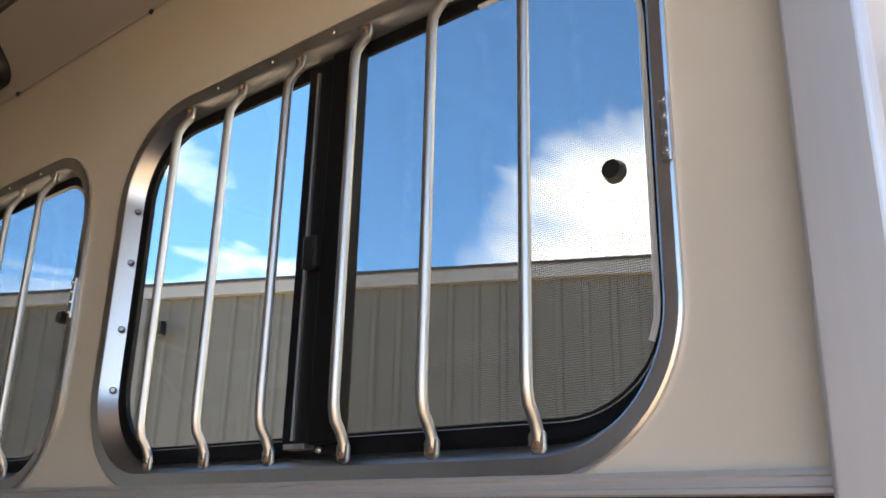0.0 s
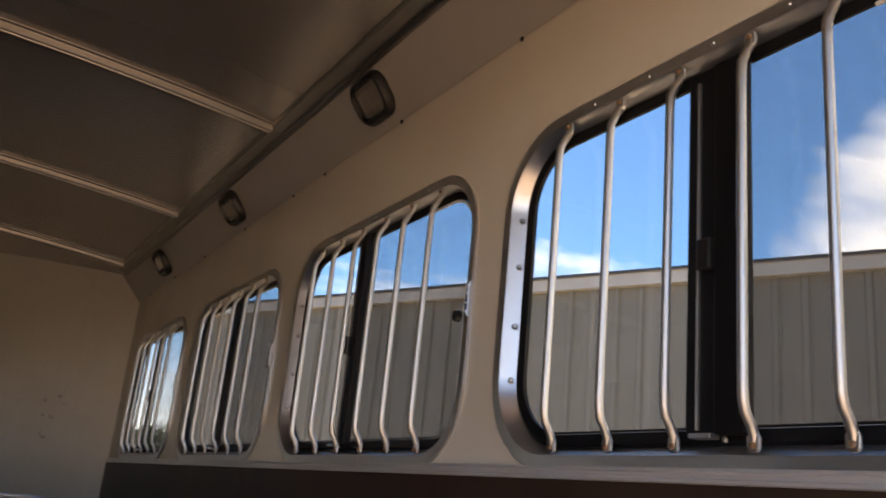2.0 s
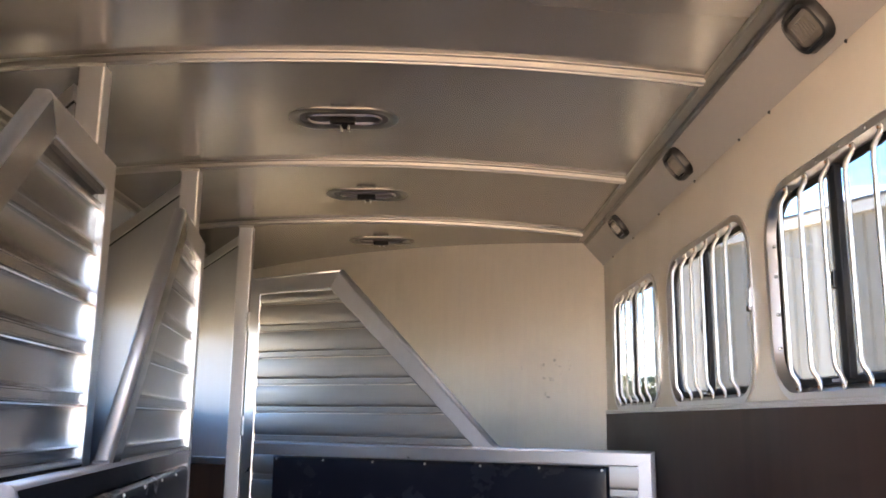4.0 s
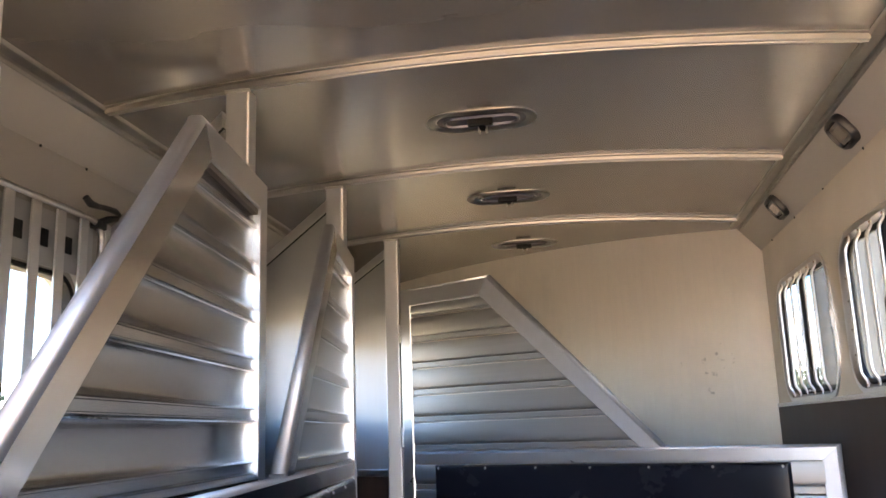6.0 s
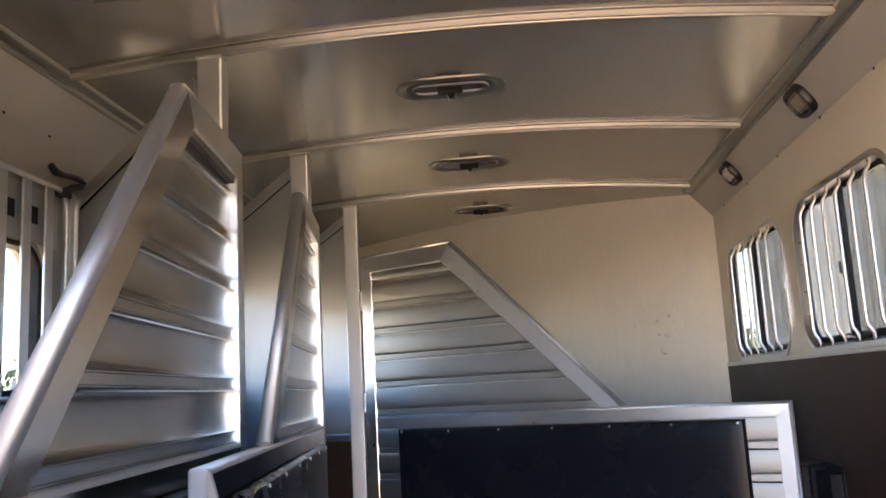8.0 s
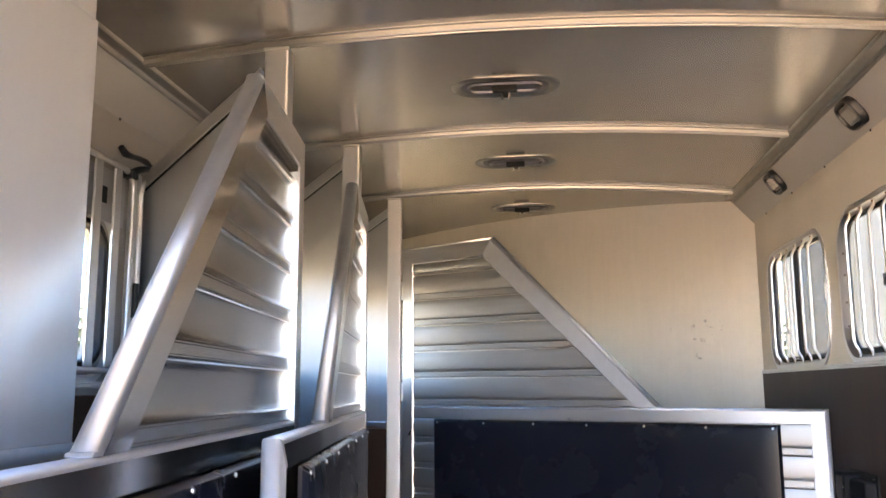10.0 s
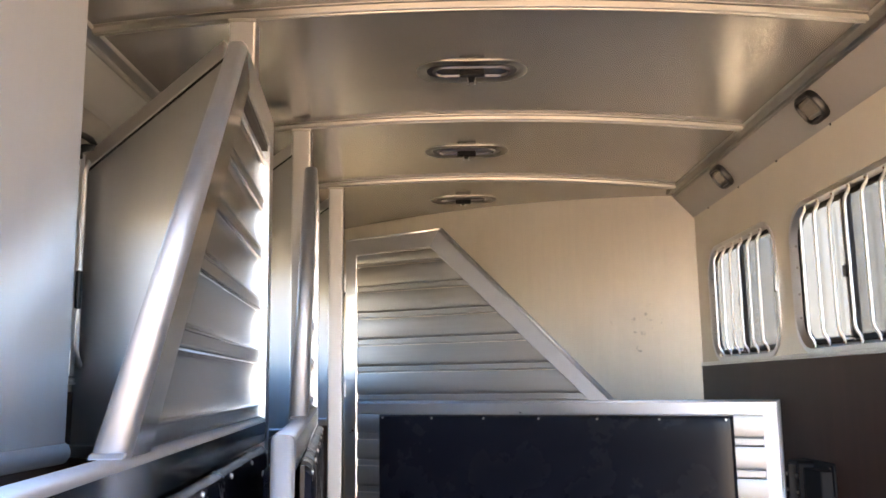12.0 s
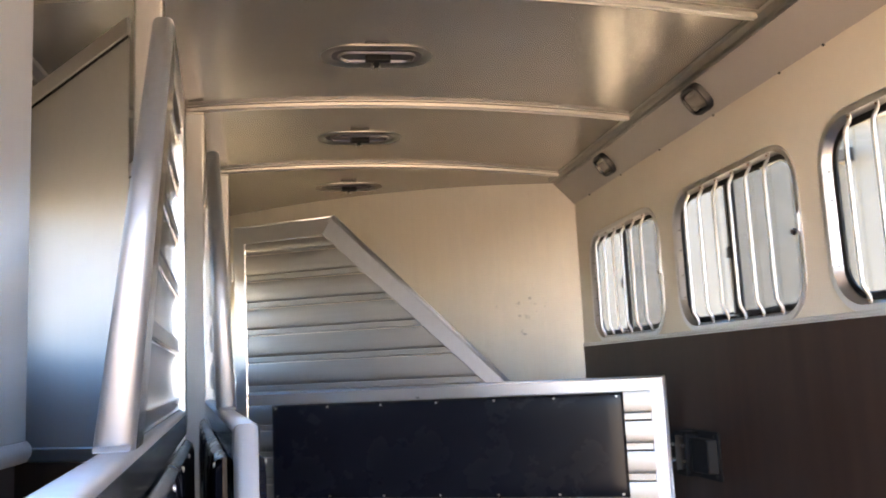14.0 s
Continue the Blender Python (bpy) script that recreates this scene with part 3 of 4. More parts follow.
    part("track_screw", disc(bmesh.new(), (0.004, c - 0.002, -0.241), (-1, 0, 0), 0.004, 0.003, 8), M_STEEL, w, smooth=True)
    for y0, y1, x in ((0.030, 0.400, 0.0145), (-0.420, 0.026, 0.0225)):
        bm = boxed(x, x + 0.004, y0, y1, -0.235, 0.235)
        ob = part("pane", bm, M_GLASS, w, "clear glass pane")
        ob.visible_shadow = False
    bm = bmesh.new()
    vs = [bm.verts.new((0.0125, a, b)) for a, b in ((-0.414, -0.226), (c - 0.036, -0.226), (c - 0.036, 0.226), (-0.414, 0.226))]
    bm.faces.new(vs)
    ob = part("insect_screen", bm, M_SCREEN, w, "fine grey insect mesh")
    ob.visible_shadow = False
    bm = disc(bmesh.new(), (0.0125, -0.379, -0.011), (-1, 0, 0), 0.0112, 0.010, 32, 0.8)
    part("knob", bm, M_PLASTIC, w, "round black screen knob", smooth=True)
    # bars with flattened, cranked ends
    z0, z1 = 1.4215 - WIN_Z, 1.917 - WIN_Z
    for i in range(6):
        y = 0.2775 - 0.1168 * i
        path = [(-0.008, y, z0 + 0.002), (-0.009, y, z0 + 0.012), (-0.015, y, z0 + 0.024), (-0.023, y, z0 + 0.035), (-0.026, y, z0 + 0.048), (-0.0265, y, z0 + 0.07), (-0.0265, y, 0.0),
                (-0.0265, y, z1 - 0.06), (-0.025, y, z1 - 0.040), (-0.018, y, z1 - 0.026), (-0.010, y, z1 - 0.014), (-0.008, y, z1 - 0.004)]
        bar = part("bar", tube(bmesh.new(), path, [0.0046] + [0.0056] * 2 + [0.0059] * 6 + [0.0056] * 2 + [0.0046], 12), M_TUBE, w, smooth=True)
        for zc, nm in ((z0 + 0.004, "foot"), (z1 - 0.004, "foot")):
            bm = prism(bmesh.new(), [(y + a, zc + b) for a, b in round_rect(0.017, 0.022, 0.007, 4)], "x", -0.0115, -0.0066)
            part(nm, bm, M_TUBE, bar, "flattened bar end", bevel=0.0015)
            bm = disc(bmesh.new(), (-0.012, y, zc - 0.003 * (1 if zc < 0 else -1)), (-1, 0, 0), 0.0042, 0.003, 8)
            part("screw", bm, M_RUST, bar, "rusty screw head", smooth=True)
    # fixings: screws in the front jamb, rivets below and a hinge at the rear jamb
    for z in (0.125, 0.045, -0.055, -0.142):
        bm = disc(bmesh.new(), (0.006, WIN_W / 2 - 0.0285, z), (-0.6, -1, 0), 0.0052, 0.005, 8)
        part("jamb_screw", bm, M_BOW, w, smooth=True)
    for i in range(7):
        for z in (WIN_H / 2 - 0.010,):
            if abs(0.34 - i * 0.1135) < 0.31:
                bm = disc(bmesh.new(), (-0.0065, 0.34 - i * 0.1168, z), (-1, 0, 0), 0.0034, 0.0018, 8)
                part("rivet", bm, M_FRAME, w, smooth=True)
    bm = boxed(-0.012, -0.007, -WIN_W / 2 - 0.004, -WIN_W / 2 + 0.006, -0.024, 0.040)
    hinge = part("hinge", bm, M_FRAME, w, "small riveted hinge", bevel=0.002)
    for z in (-0.015, 0.001, 0.017, 0.032):
        part("rivet", disc(bmesh.new(), (-0.012, -WIN_W / 2 + 0.001, z), (-1, 0, 0), 0.0036, 0.003, 8), M_FRAME, hinge, smooth=True)
    return w


def build_left_window(k, y):
    w = empty("window_%d" % k, pose(X_L, y, 1.595), "drop-down feed window in a black seal behind flat silver bars", "window", kind="structure")
    part("window_seal", ring(bmesh.new(), 0.812, 0.427, 0.085, [(0, 0.001), (0.002, 0.006), (0.012, 0.007), (0.017, 0.003), (0.017, -0.034), (0.0, -0.034)]), M_BLACK, w, "black rubber window seal", smooth=True)
    sur = [(0.006, -0.001), (-0.002, 0.0005), (-0.002, 0.005), (0.0005, 0.0065), (0.020, 0.0065), (0.023, 0.004), (0.046, -0.016)]
    part("window_frame", ring(bmesh.new(), 0.90, 0.53, 0.13, sur, n=12), M_FRAME, w, "aluminium surround with rounded corners", smooth=True, crease=20)
    ob = part("pane", boxed(-0.0325, -0.0285, -0.390, 0.390, -0.197, 0.197), M_GLASS, w, "clear glass pane")
    ob.visible_shadow = False
    # hinged guard: tubular frame and flat uprights
    part("guard_frame", tube(bmesh.new(), [(0.03, a, b + 0.085) for a, b in round_rect(0.98, 0.62, 0.06, 6)] + [(0.03, 0.49, 0.085 + 0.25)], 0.009, 10, False), M_FRAME, w, "tubular aluminium guard frame", smooth=True)
    for i in range(8):
        yy = 0.393 - i * 0.1143
        part("bar", boxed(0.026, 0.034, yy - 0.021, yy + 0.021, -0.215, 0.385), M_FRAME, w, bevel=0.003)
    # plain head panel behind the bars, with dark slots
    head = part("head_panel", boxed(0.010, 0.014, -0.47, 0.47, 0.216, 0.378), M_SHEET, w, "dull grey head panel", bevel=0.001)
    for i in range(7):
        yy = 0.336 - i * 0.1143
        part("slot", boxed(0.0142, 0.016, yy - 0.024, yy + 0.024, 0.27, 0.32), M_BLACK, head, "dark slot")
    # side jamb with clip
    jb = part("guard_jamb", boxed(0.002, 0.030, 0.512, 0.545, -0.25, 0.40), M_FRAME, w, bevel=0.003)
    part("clip", boxed(0.030, 0.042, 0.517, 0.541, -0.06, 0.05), M_PLASTIC, jb, "black catch", bevel=0.003)
    for z in (-0.14, 0.0, 0.12):
        part("screw", disc(bmesh.new(), (0.0065, 0.437, z), (1, 0, 0), 0.006, 0.004, 8), M_STEEL, w, smooth=True)
    path = [(0.030, 0.470, 0.390), (0.045, 0.490, 0.405), (0.052, 0.530, 0.418), (0.053, 0.545, 0.431), (0.052, 0.522, 0.440), (0.052, 0.470, 0.437), (0.052, 0.425, 0.431), (0.052, 0.385, 0.430), (0.050, 0.362, 0.444)]
    handle = part("latch_handle", tube(bmesh.new(), path, [0.013, 0.012, 0.011, 0.010, 0.010, 0.009, 0.009, 0.012, 0.010], 10), M_PLASTIC, w, "black hooked latch handle", smooth=True)
    part("pivot", boxed(0.012, 0.045, 0.450, 0.495, 0.372, 0.398), M_PLASTIC, handle, bevel=0.004)
    return w


# ---- dividers ----
def plank(z0, z1, s0, s_end, lobe, flat, back):
    """One roll-formed plank between z0 and z1: a shallow lobe between two narrow flat ribs; s_end(z) is where it stops."""
    bm = bmesh.new()
    h = z1 - z0
    prof = [(0.0, 0.0045), (0.012, 0.0092), (0.030, 0.0108), (0.050, 0.0108), (0.062, 0.0084), (0.205, 0.0084), (0.217, 0.0108), (0.238, 0.0108), (0.252, 0.0088), (0.262, 0.0058)]
    prof += [(0.27 + 0.72 * i / 12, 0.0050 - lobe * math.sin(math.pi * i / 12) ** flat) for i in range(13)]
    rows = []
    for thick in (-back, -back - 0.0025):
        rows.append([(bm.verts.new((s0, y + thick, z0 + h * f)), bm.verts.new((max(s0 + 0.002, s_end(z0 + h * f)), y + thick, z0 + h * f))) for f, y in prof])
    for r in rows:
        for a, b in zip(r, r[1:]):
            bm.faces.new((a[0], a[1], b[1], b[0]))
    for k in (0, 1):
        for i in range(len(prof) - 1):
            bm.faces.new((rows[0][i][k], rows[0][i + 1][k], rows[1][i + 1][k], rows[1][i][k]))
    for i in (0, -1):
        bm.faces.new((rows[0][i][0], rows[0][i][1], rows[1][i][1], rows[1][i][0]))
    return bm


D_LEN, D_FOOT, D_APEX = 1.935, 1.300, 0.518
Z_RAIL, Z_APEX = 1.233, 2.024


def build_divider(m, label, padded_to, rail, slotted=False):
    d = empty("stall_divider", m, label, "stall divider", group="stall dividers")
    t = 0.021

    def member(name, o0, o1, i1, i0, lab="", tt=t, soft=1.0, mat=M_FRAME, nose=None):
        """A mitred bar: outer edge from o0 to o1, rounded; inner edge from i0 to i1."""
        half = [(0.0, 0.0), (0.005, 0.42), (0.03, 0.70), (0.075, 0.88), (0.13, 0.97), (0.19, 1.0), (0.95, 1.0), (1.0, 0.88)]
        prof = [(f, y * tt) for f, y in half] + [(f, -y * tt) for f, y in half[:0:-1]]
        bm = bmesh.new()
        ends = []
        for o, i in ((o0, i0), (o1, i1)):
            ends.append([bm.verts.new((o[0] + (i[0] - o[0]) * f * (soft if f < 0.3 else 1), y, o[1] + (i[1] - o[1]) * f * (soft if f < 0.3 else 1))) for f, y in prof])
        n = len(prof)
        for k in range(n):
            f = bm.faces.new((ends[0][k], ends[0][(k + 1) % n], ends[1][(k + 1) % n], ends[1][k]))
            f.smooth = k < 5 or k >= n - 5
            f.material_index = 1 if nose and f.smooth else 0
        bm.faces.new(ends[0])
        bm.faces.new(ends[1][::-1])
        ob = part(name, bm, mat, d, lab)
        if nose:
            ob.data.materials.append(nose)
        return ob

    slope = 0.108                       # width of the sloping bar where it meets the rail
    in_top, in_apex = (0.066, 1.925), (D_APEX - 0.056, Z_APEX - 0.088)
    member("hinge_stile", (0, 0.28), (0, 2.012), in_top, (0.068, 0.335), soft=0.6)
    member("top_rail", (0, 2.012), (D_APEX, Z_APEX), in_apex, in_top, soft=0.7)
    member("sloping_bar", (D_APEX, Z_APEX), (D_FOOT, Z_RAIL), (D_FOOT - slope, Z_RAIL), in_apex, mat=rail if rail == M_RAIL else M_BAR, nose=M_BAR)
    member("middle_rail", (0.069, Z_RAIL), (D_LEN, Z_RAIL), (D_LEN - 0.066, 1.174), (0.069, 1.174), mat=rail, nose=M_BAR)
    member("end_stile", (D_LEN, Z_RAIL), (D_LEN, 0.28), (D_LEN - 0.066, 0.335), (D_LEN - 0.066, 1.174), tt=0.0175, mat=M_CAP)
    member("bottom_rail", (D_LEN, 0.28), (0, 0.28), (0.068, 0.335), (D_LEN - 0.066, 0.335))
    part("weld_cap", prism(bmesh.new(), [(D_FOOT - slope - 0.003, Z_RAIL), (D_FOOT + 0.005, Z_RAIL), (D_FOOT - 0.002, Z_RAIL + 0.006), (D_FOOT - slope + 0.002, Z_RAIL + 0.006)], "y", -t * 0.9, t * 0.9), M_BAR, d, bevel=0.002)

    if slotted:
        # strip of embossed slots, drawn as one plain dark bar
        part("brush_strip", prism(bmesh.new(), [(0.07, 1.909), (0.07, 1.924), (D_APEX - 0.062, 1.936), (D_APEX - 0.062, 1.921)], "y", -0.014, 0.014), M_SLOTS, d, "dark embossed slot strip")

    def upper_end(z):
        f = (Z_APEX - z) / (Z_APEX - Z_RAIL)
        return min(D_LEN, D_APEX + (D_FOOT - D_APEX) * f - slope * 0.72)

    lobe, flat, back, skin = (0.0036, 0.6, 0.0185, M_DULL) if rail == M_FRAME else (0.0068, 0.38, 0.0, M_SLAT)
    tops = [1.930, 1.869, 1.744, 1.617, 1.490, 1.363, 1.232]
    for z1, z0 in zip(tops, tops[1:]):
        part("slat", plank(z0 + 0.001, z1 - 0.001, 0.06, upper_end, lobe, flat, back), skin, d, smooth=True, crease=30)
    stop = D_LEN - 0.06
    for k in range(7):
        z0 = 1.176 - 0.119 * (k + 1)
        part("slat", plank(z0 + 0.001, z0 + 0.118, 0.06, lambda z: stop, lobe, flat, back), skin, d, smooth=True, crease=30)
    # padding on both faces, held by snaps
    s0, s1 = 0.195, padded_to
    for side in (-1, 1):
        bm = bmesh.new()
        y0, y1 = side * 0.0225, side * 0.052
        fs = [0.0, 0.006, 0.018] + [0.05 + 0.9 * i / 14 for i in range(15)] + [0.982, 0.994, 1.0]
        fz = [0.0, 0.02, 0.06] + [0.14 + 0.72 * i / 6 for i in range(7)] + [0.94, 0.98, 1.0]
        nx_, nz_ = len(fs) - 1, len(fz) - 1
        grid = []
        for i in range(nx_ + 1):
            col = []
            for j in range(nz_ + 1):
                s, z = s0 + (s1 - s0) * fs[i], 0.759 + 0.412 * fz[j]
                e = min(i, nx_ - i, j, nz_ - j)
                bulge = (0.25, 0.62, 0.74)[e] if e < 3 else 0.80 + 0.03 * math.sin(i * 1.7) * math.cos(j * 1.3)
                col.append(bm.verts.new((s, y0 + (y1 - y0) * bulge, z)))
            grid.append(col)
        back = [[bm.verts.new((s0 + (s1 - s0) * i, y0, 0.759 + 0.412 * j)) for j in (0, 1)] for i in (0, 1)]
        for i in range(nx_):
            for j in range(nz_):
                bm.faces.new((grid[i][j], grid[i + 1][j], grid[i + 1][j + 1], grid[i][j + 1]))
        bm.faces.new((back[0][0], back[1][0], back[1][1], back[0][1]))
        bm.faces.new([back[0][0]] + [back[1][0]] + [grid[i][0] for i in range(nx_, -1, -1)])
        bm.faces.new([back[0][1]] + [back[1][1]] + [grid[i][nz_] for i in range(nx_, -1, -1)])
        bm.faces.new([back[0][0]] + [back[0][1]] + [grid[0][j] for j in range(nz_, -1, -1)])
        bm.faces.new([back[1][0]] + [back[1][1]] + [grid[nx_][j] for j in range(nz_, -1, -1)])
        pad = part("pad", bm, M_PAD, d, "black vinyl padding held by snaps", smooth=True)
        n = max(3, round((s1 - s0 - 0.05) / 0.262))
        for i in range(n + 1):
            s = s0 + 0.025 + (s1 - s0 - 0.05) * i / n
            for z in (1.157, 0.774):
                part("snap", disc(bmesh.new(), (s, side * 0.036, z), (0, side, 0), 0.0065, 0.009, 10), M_STEEL, pad, smooth=True)
    # hinge knuckles on the stile
    for z in (1.80, 1.30, 0.55):
        part("hinge", tube(bmesh.new(), [(-0.012, 0, z - 0.045), (-0.012, 0, z + 0.045)], 0.011, 10), M_FRAME, d, smooth=True)
    return d


def build_post(x, y):
    p = empty("divider_post", pose(x, y, 0), "square aluminium post from floor to roof bow", "post", group="divider posts")
    top = ceiling_z(x) - 0.0255
    part("shaft", boxed(-0.036, 0.036, -0.028, 0.028, 0.0, top), M_ALU, p, bevel=0.006, segments=3)
    part("weld_bead", tube(bmesh.new(), [(-0.037, -0.03, top - 0.004), (0.0, -0.031, top - 0.003), (0.037, -0.03, top - 0.004)], 0.005, 6), M_STEEL, p, smooth=True)
    for z in (1.80, 1.30, 0.55):
        part("hinge_leaf", boxed(0.036, 0.043, -0.02, 0.022, z - 0.05, z + 0.05), M_STEEL, p, bevel=0.002)


def build_partition(y):
    """Fixed head partition between a post and the left wall."""
    q = empty("head_partition", pose(-1.90, y + 0.015, 0), "plain aluminium head partition with a sloping top rail", "partition", group="head partitions")
    L = 0.492
    pts = [(0, 1.15), (0, 2.20), (-L, 1.945), (-L, 1.15)]

    def sheared(bm):
        for v in bm.verts:
            v.co.y += -SLANT * v.co.x
        return bm
    part("sheet", sheared(prism(bmesh.new(), pts, "y", -0.004, 0.004)), M_SHEET, q)
    part("top_rail", sheared(prism(bmesh.new(), [(0, 2.202), (0, 2.252), (-L, 1.997), (-L, 1.947)], "y", -0.018, 0.018)), M_FRAME, q, bevel=0.004)
    part("rail_gasket", sheared(prism(bmesh.new(), [(0, 2.197), (0, 2.202), (-L, 1.947), (-L, 1.942)], "y", -0.012, 0.012)), M_BLACK, q, "black gasket strip")
    part("bottom_rail", sheared(prism(bmesh.new(), [(0, 1.115), (0, 1.15), (-L, 1.15), (-L, 1.115)], "y", -0.016, 0.016)), M_FRAME, q, bevel=0.004)
    part("kick_board", sheared(prism(bmesh.new(), [(0, 0.0), (0, 1.114), (-L, 1.114), (-L, 0.0)], "y", -0.012, 0.012)), M_LINER, q, "dark brown lower board", bevel=0.003)


def build_tack_wall():
    """Rear corner compartment beside the doorway."""
    t = empty("tack_wall", pose(-1.815, 0.468, 0, 0, 0, -2.0), "tall aluminium wall of the rear tack compartment", "partition")
    L = 0.935
    part("sheet", boxed(-0.024, 0.0, -L, 0.0, 1.232, 1.925), M_TACK, t, bevel=0.004)
    part("upper_sheet", boxed(-0.030, -0.005, -L, 0.0, 1.927, 2.285), M_TACK, t, bevel=0.004)
    part("bottom_tube", tube(bmesh.new(), [(-0.010, -L, 1.222), (-0.010, 0.002, 1.222)], 0.016, 16), M_BAR, t, smooth=True)
    part("kick_board", boxed(-0.030, -0.012, -L, -0.002, 0.0, 1.206), M_LINER, t, "dark brown lower board", bevel=0.003)
    part("end_panel", prism(bmesh.new(), [(-0.031, -0.004), (-0.55, 0.27), (-0.55, 0.25), (-0.031, -0.024)], "z", 0.0, 2.27), M_SHEET, t)


# ---- fixtures ----
def build_vent(y):
    v = empty("roof_vent", pose(-1.205, y, ceiling_z(-1.205)), "oval chromed roof vent with a black crank handle", "roof vent", group="roof vents")
    w, h, r = 0.372, 0.20, 0.098

    def flat(bm):
        for q in bm.verts:
            q.co = Vector((q.co.y, q.co.z, q.co.x))
        return bm
    part("flange", flat(ring(bmesh.new(), w, h, r, [(0, 0.002), (0.0, -0.004), (0.006, -0.007), (0.028, -0.006), (0.034, -0.002), (0.036, 0.0)], n=12)), M_BOW, v, smooth=True)
    part("pan", flat(plate(bmesh.new(), w - 0.07, h - 0.07, r - 0.036, -0.0015, 0.001, 12)), M_PAN, v, "shiny vent pan")
    part("pan_rib", flat(ring(bmesh.new(), w - 0.11, h - 0.11, r - 0.056, [(0, -0.0016), (0.004, -0.008), (0.009, -0.009), (0.013, -0.0016)], n=10)), M_PAN, v, smooth=True)
    part("cross_arm", boxed(-0.012, 0.012, -0.03, 0.055, -0.022, -0.010), M_BLACK, v, "black vent arm", bevel=0.003)
    part("handle", boxed(-0.042, 0.042, -0.052, -0.026, -0.034, -0.012), M_BLACK, v, "black vent handle", bevel=0.004)
    for x in (-0.012, 0.012):
        part("bracket", boxed(x - 0.003, x + 0.003, 0.03, 0.06, -0.028, -0.009), M_STEEL, v)


def build_lamp(y):
    # flat against the sloping cove
    mid, ang = (-0.052, 2.2165), math.degrees(math.atan2(2.287 - (Z_SEAM + 0.004), 0.094))
    v = empty("cabin_light", pose(mid[0], y, mid[1], 0, ang - 90, 0), "small square cabin light with a black bezel", "cabin light", group="cabin lights")
    part("bezel", ring(bmesh.new(), 0.146, 0.112, 0.042, [(0, 0.004), (-0.001, -0.010), (0.006, -0.021), (0.014, -0.022), (0.018, -0.014), (0.018, 0.0)], n=8), M_PLASTIC, v, smooth=True)
    part("lens_rim", ring(bmesh.new(), 0.112, 0.078, 0.024, [(0, -0.010), (0.004, -0.016), (0.016, -0.019)], n=5), M_LENS, v, smooth=True)
    lens = part("lens", plate(bmesh.new(), 0.084, 0.050, 0.010, -0.019, -0.008, 5), M_LENS, v, "smoky frosted lens", bevel=0.002)
    for k in range(7):
        yy = -0.033 + 0.011 * k
        part("lens_rib", tube(bmesh.new(), [(-0.0195, yy, -0.022), (-0.0195, yy, 0.022)], 0.0018, 6), M_LENS, lens, smooth=True)


def build_catch(y):
    c = empty("divider_catch", pose(-0.008, y, 0.938), "black wall catch for a stall divider", "divider catch")
    part("base_plate", prism(bmesh.new(), round_rect(0.27, 0.175, 0.012, 4), "x", -0.008, 0.0), M_BLACK, c, bevel=0.002)
    # open hoop that takes the pins, and a hooded striker behind it
    bm = ring(bmesh.new(), 0.105, 0.165, 0.018, [(0, -0.008), (0.0, -0.060), (0.004, -0.064), (0.012, -0.064), (0.015, -0.060), (0.015, -0.008)], n=5)
    for v in bm.verts:
        v.co.y += 0.075
    part("hoop", bm, M_BLACK, c, "black moulded hoop", smooth=True)
    part("striker", prism(bmesh.new(), [(-0.008, -0.125), (-0.042, -0.105), (-0.052, 0.0), (-0.048, 0.02), (-0.008, 0.02)], "z", -0.062, 0.062), M_BLACK, c, "black hooded striker", bevel=0.006)
    for z in (-0.070, 0.070):
        part("bolt", disc(bmesh.new(), (-0.008, -0.105, z), (-1, 0, 0), 0.007, 0.004, 8), M_PLASTIC, c, smooth=True)
    for z in (-0.034, 0.024):
        part("pin", tube(bmesh.new(), [(-0.036, 0.07, z), (-0.037, 0.15, z), (-0.037, 0.20, z)], [0.006, 0.006, 0.007], 10), M_TUBE, c, "chrome pin", smooth=True)


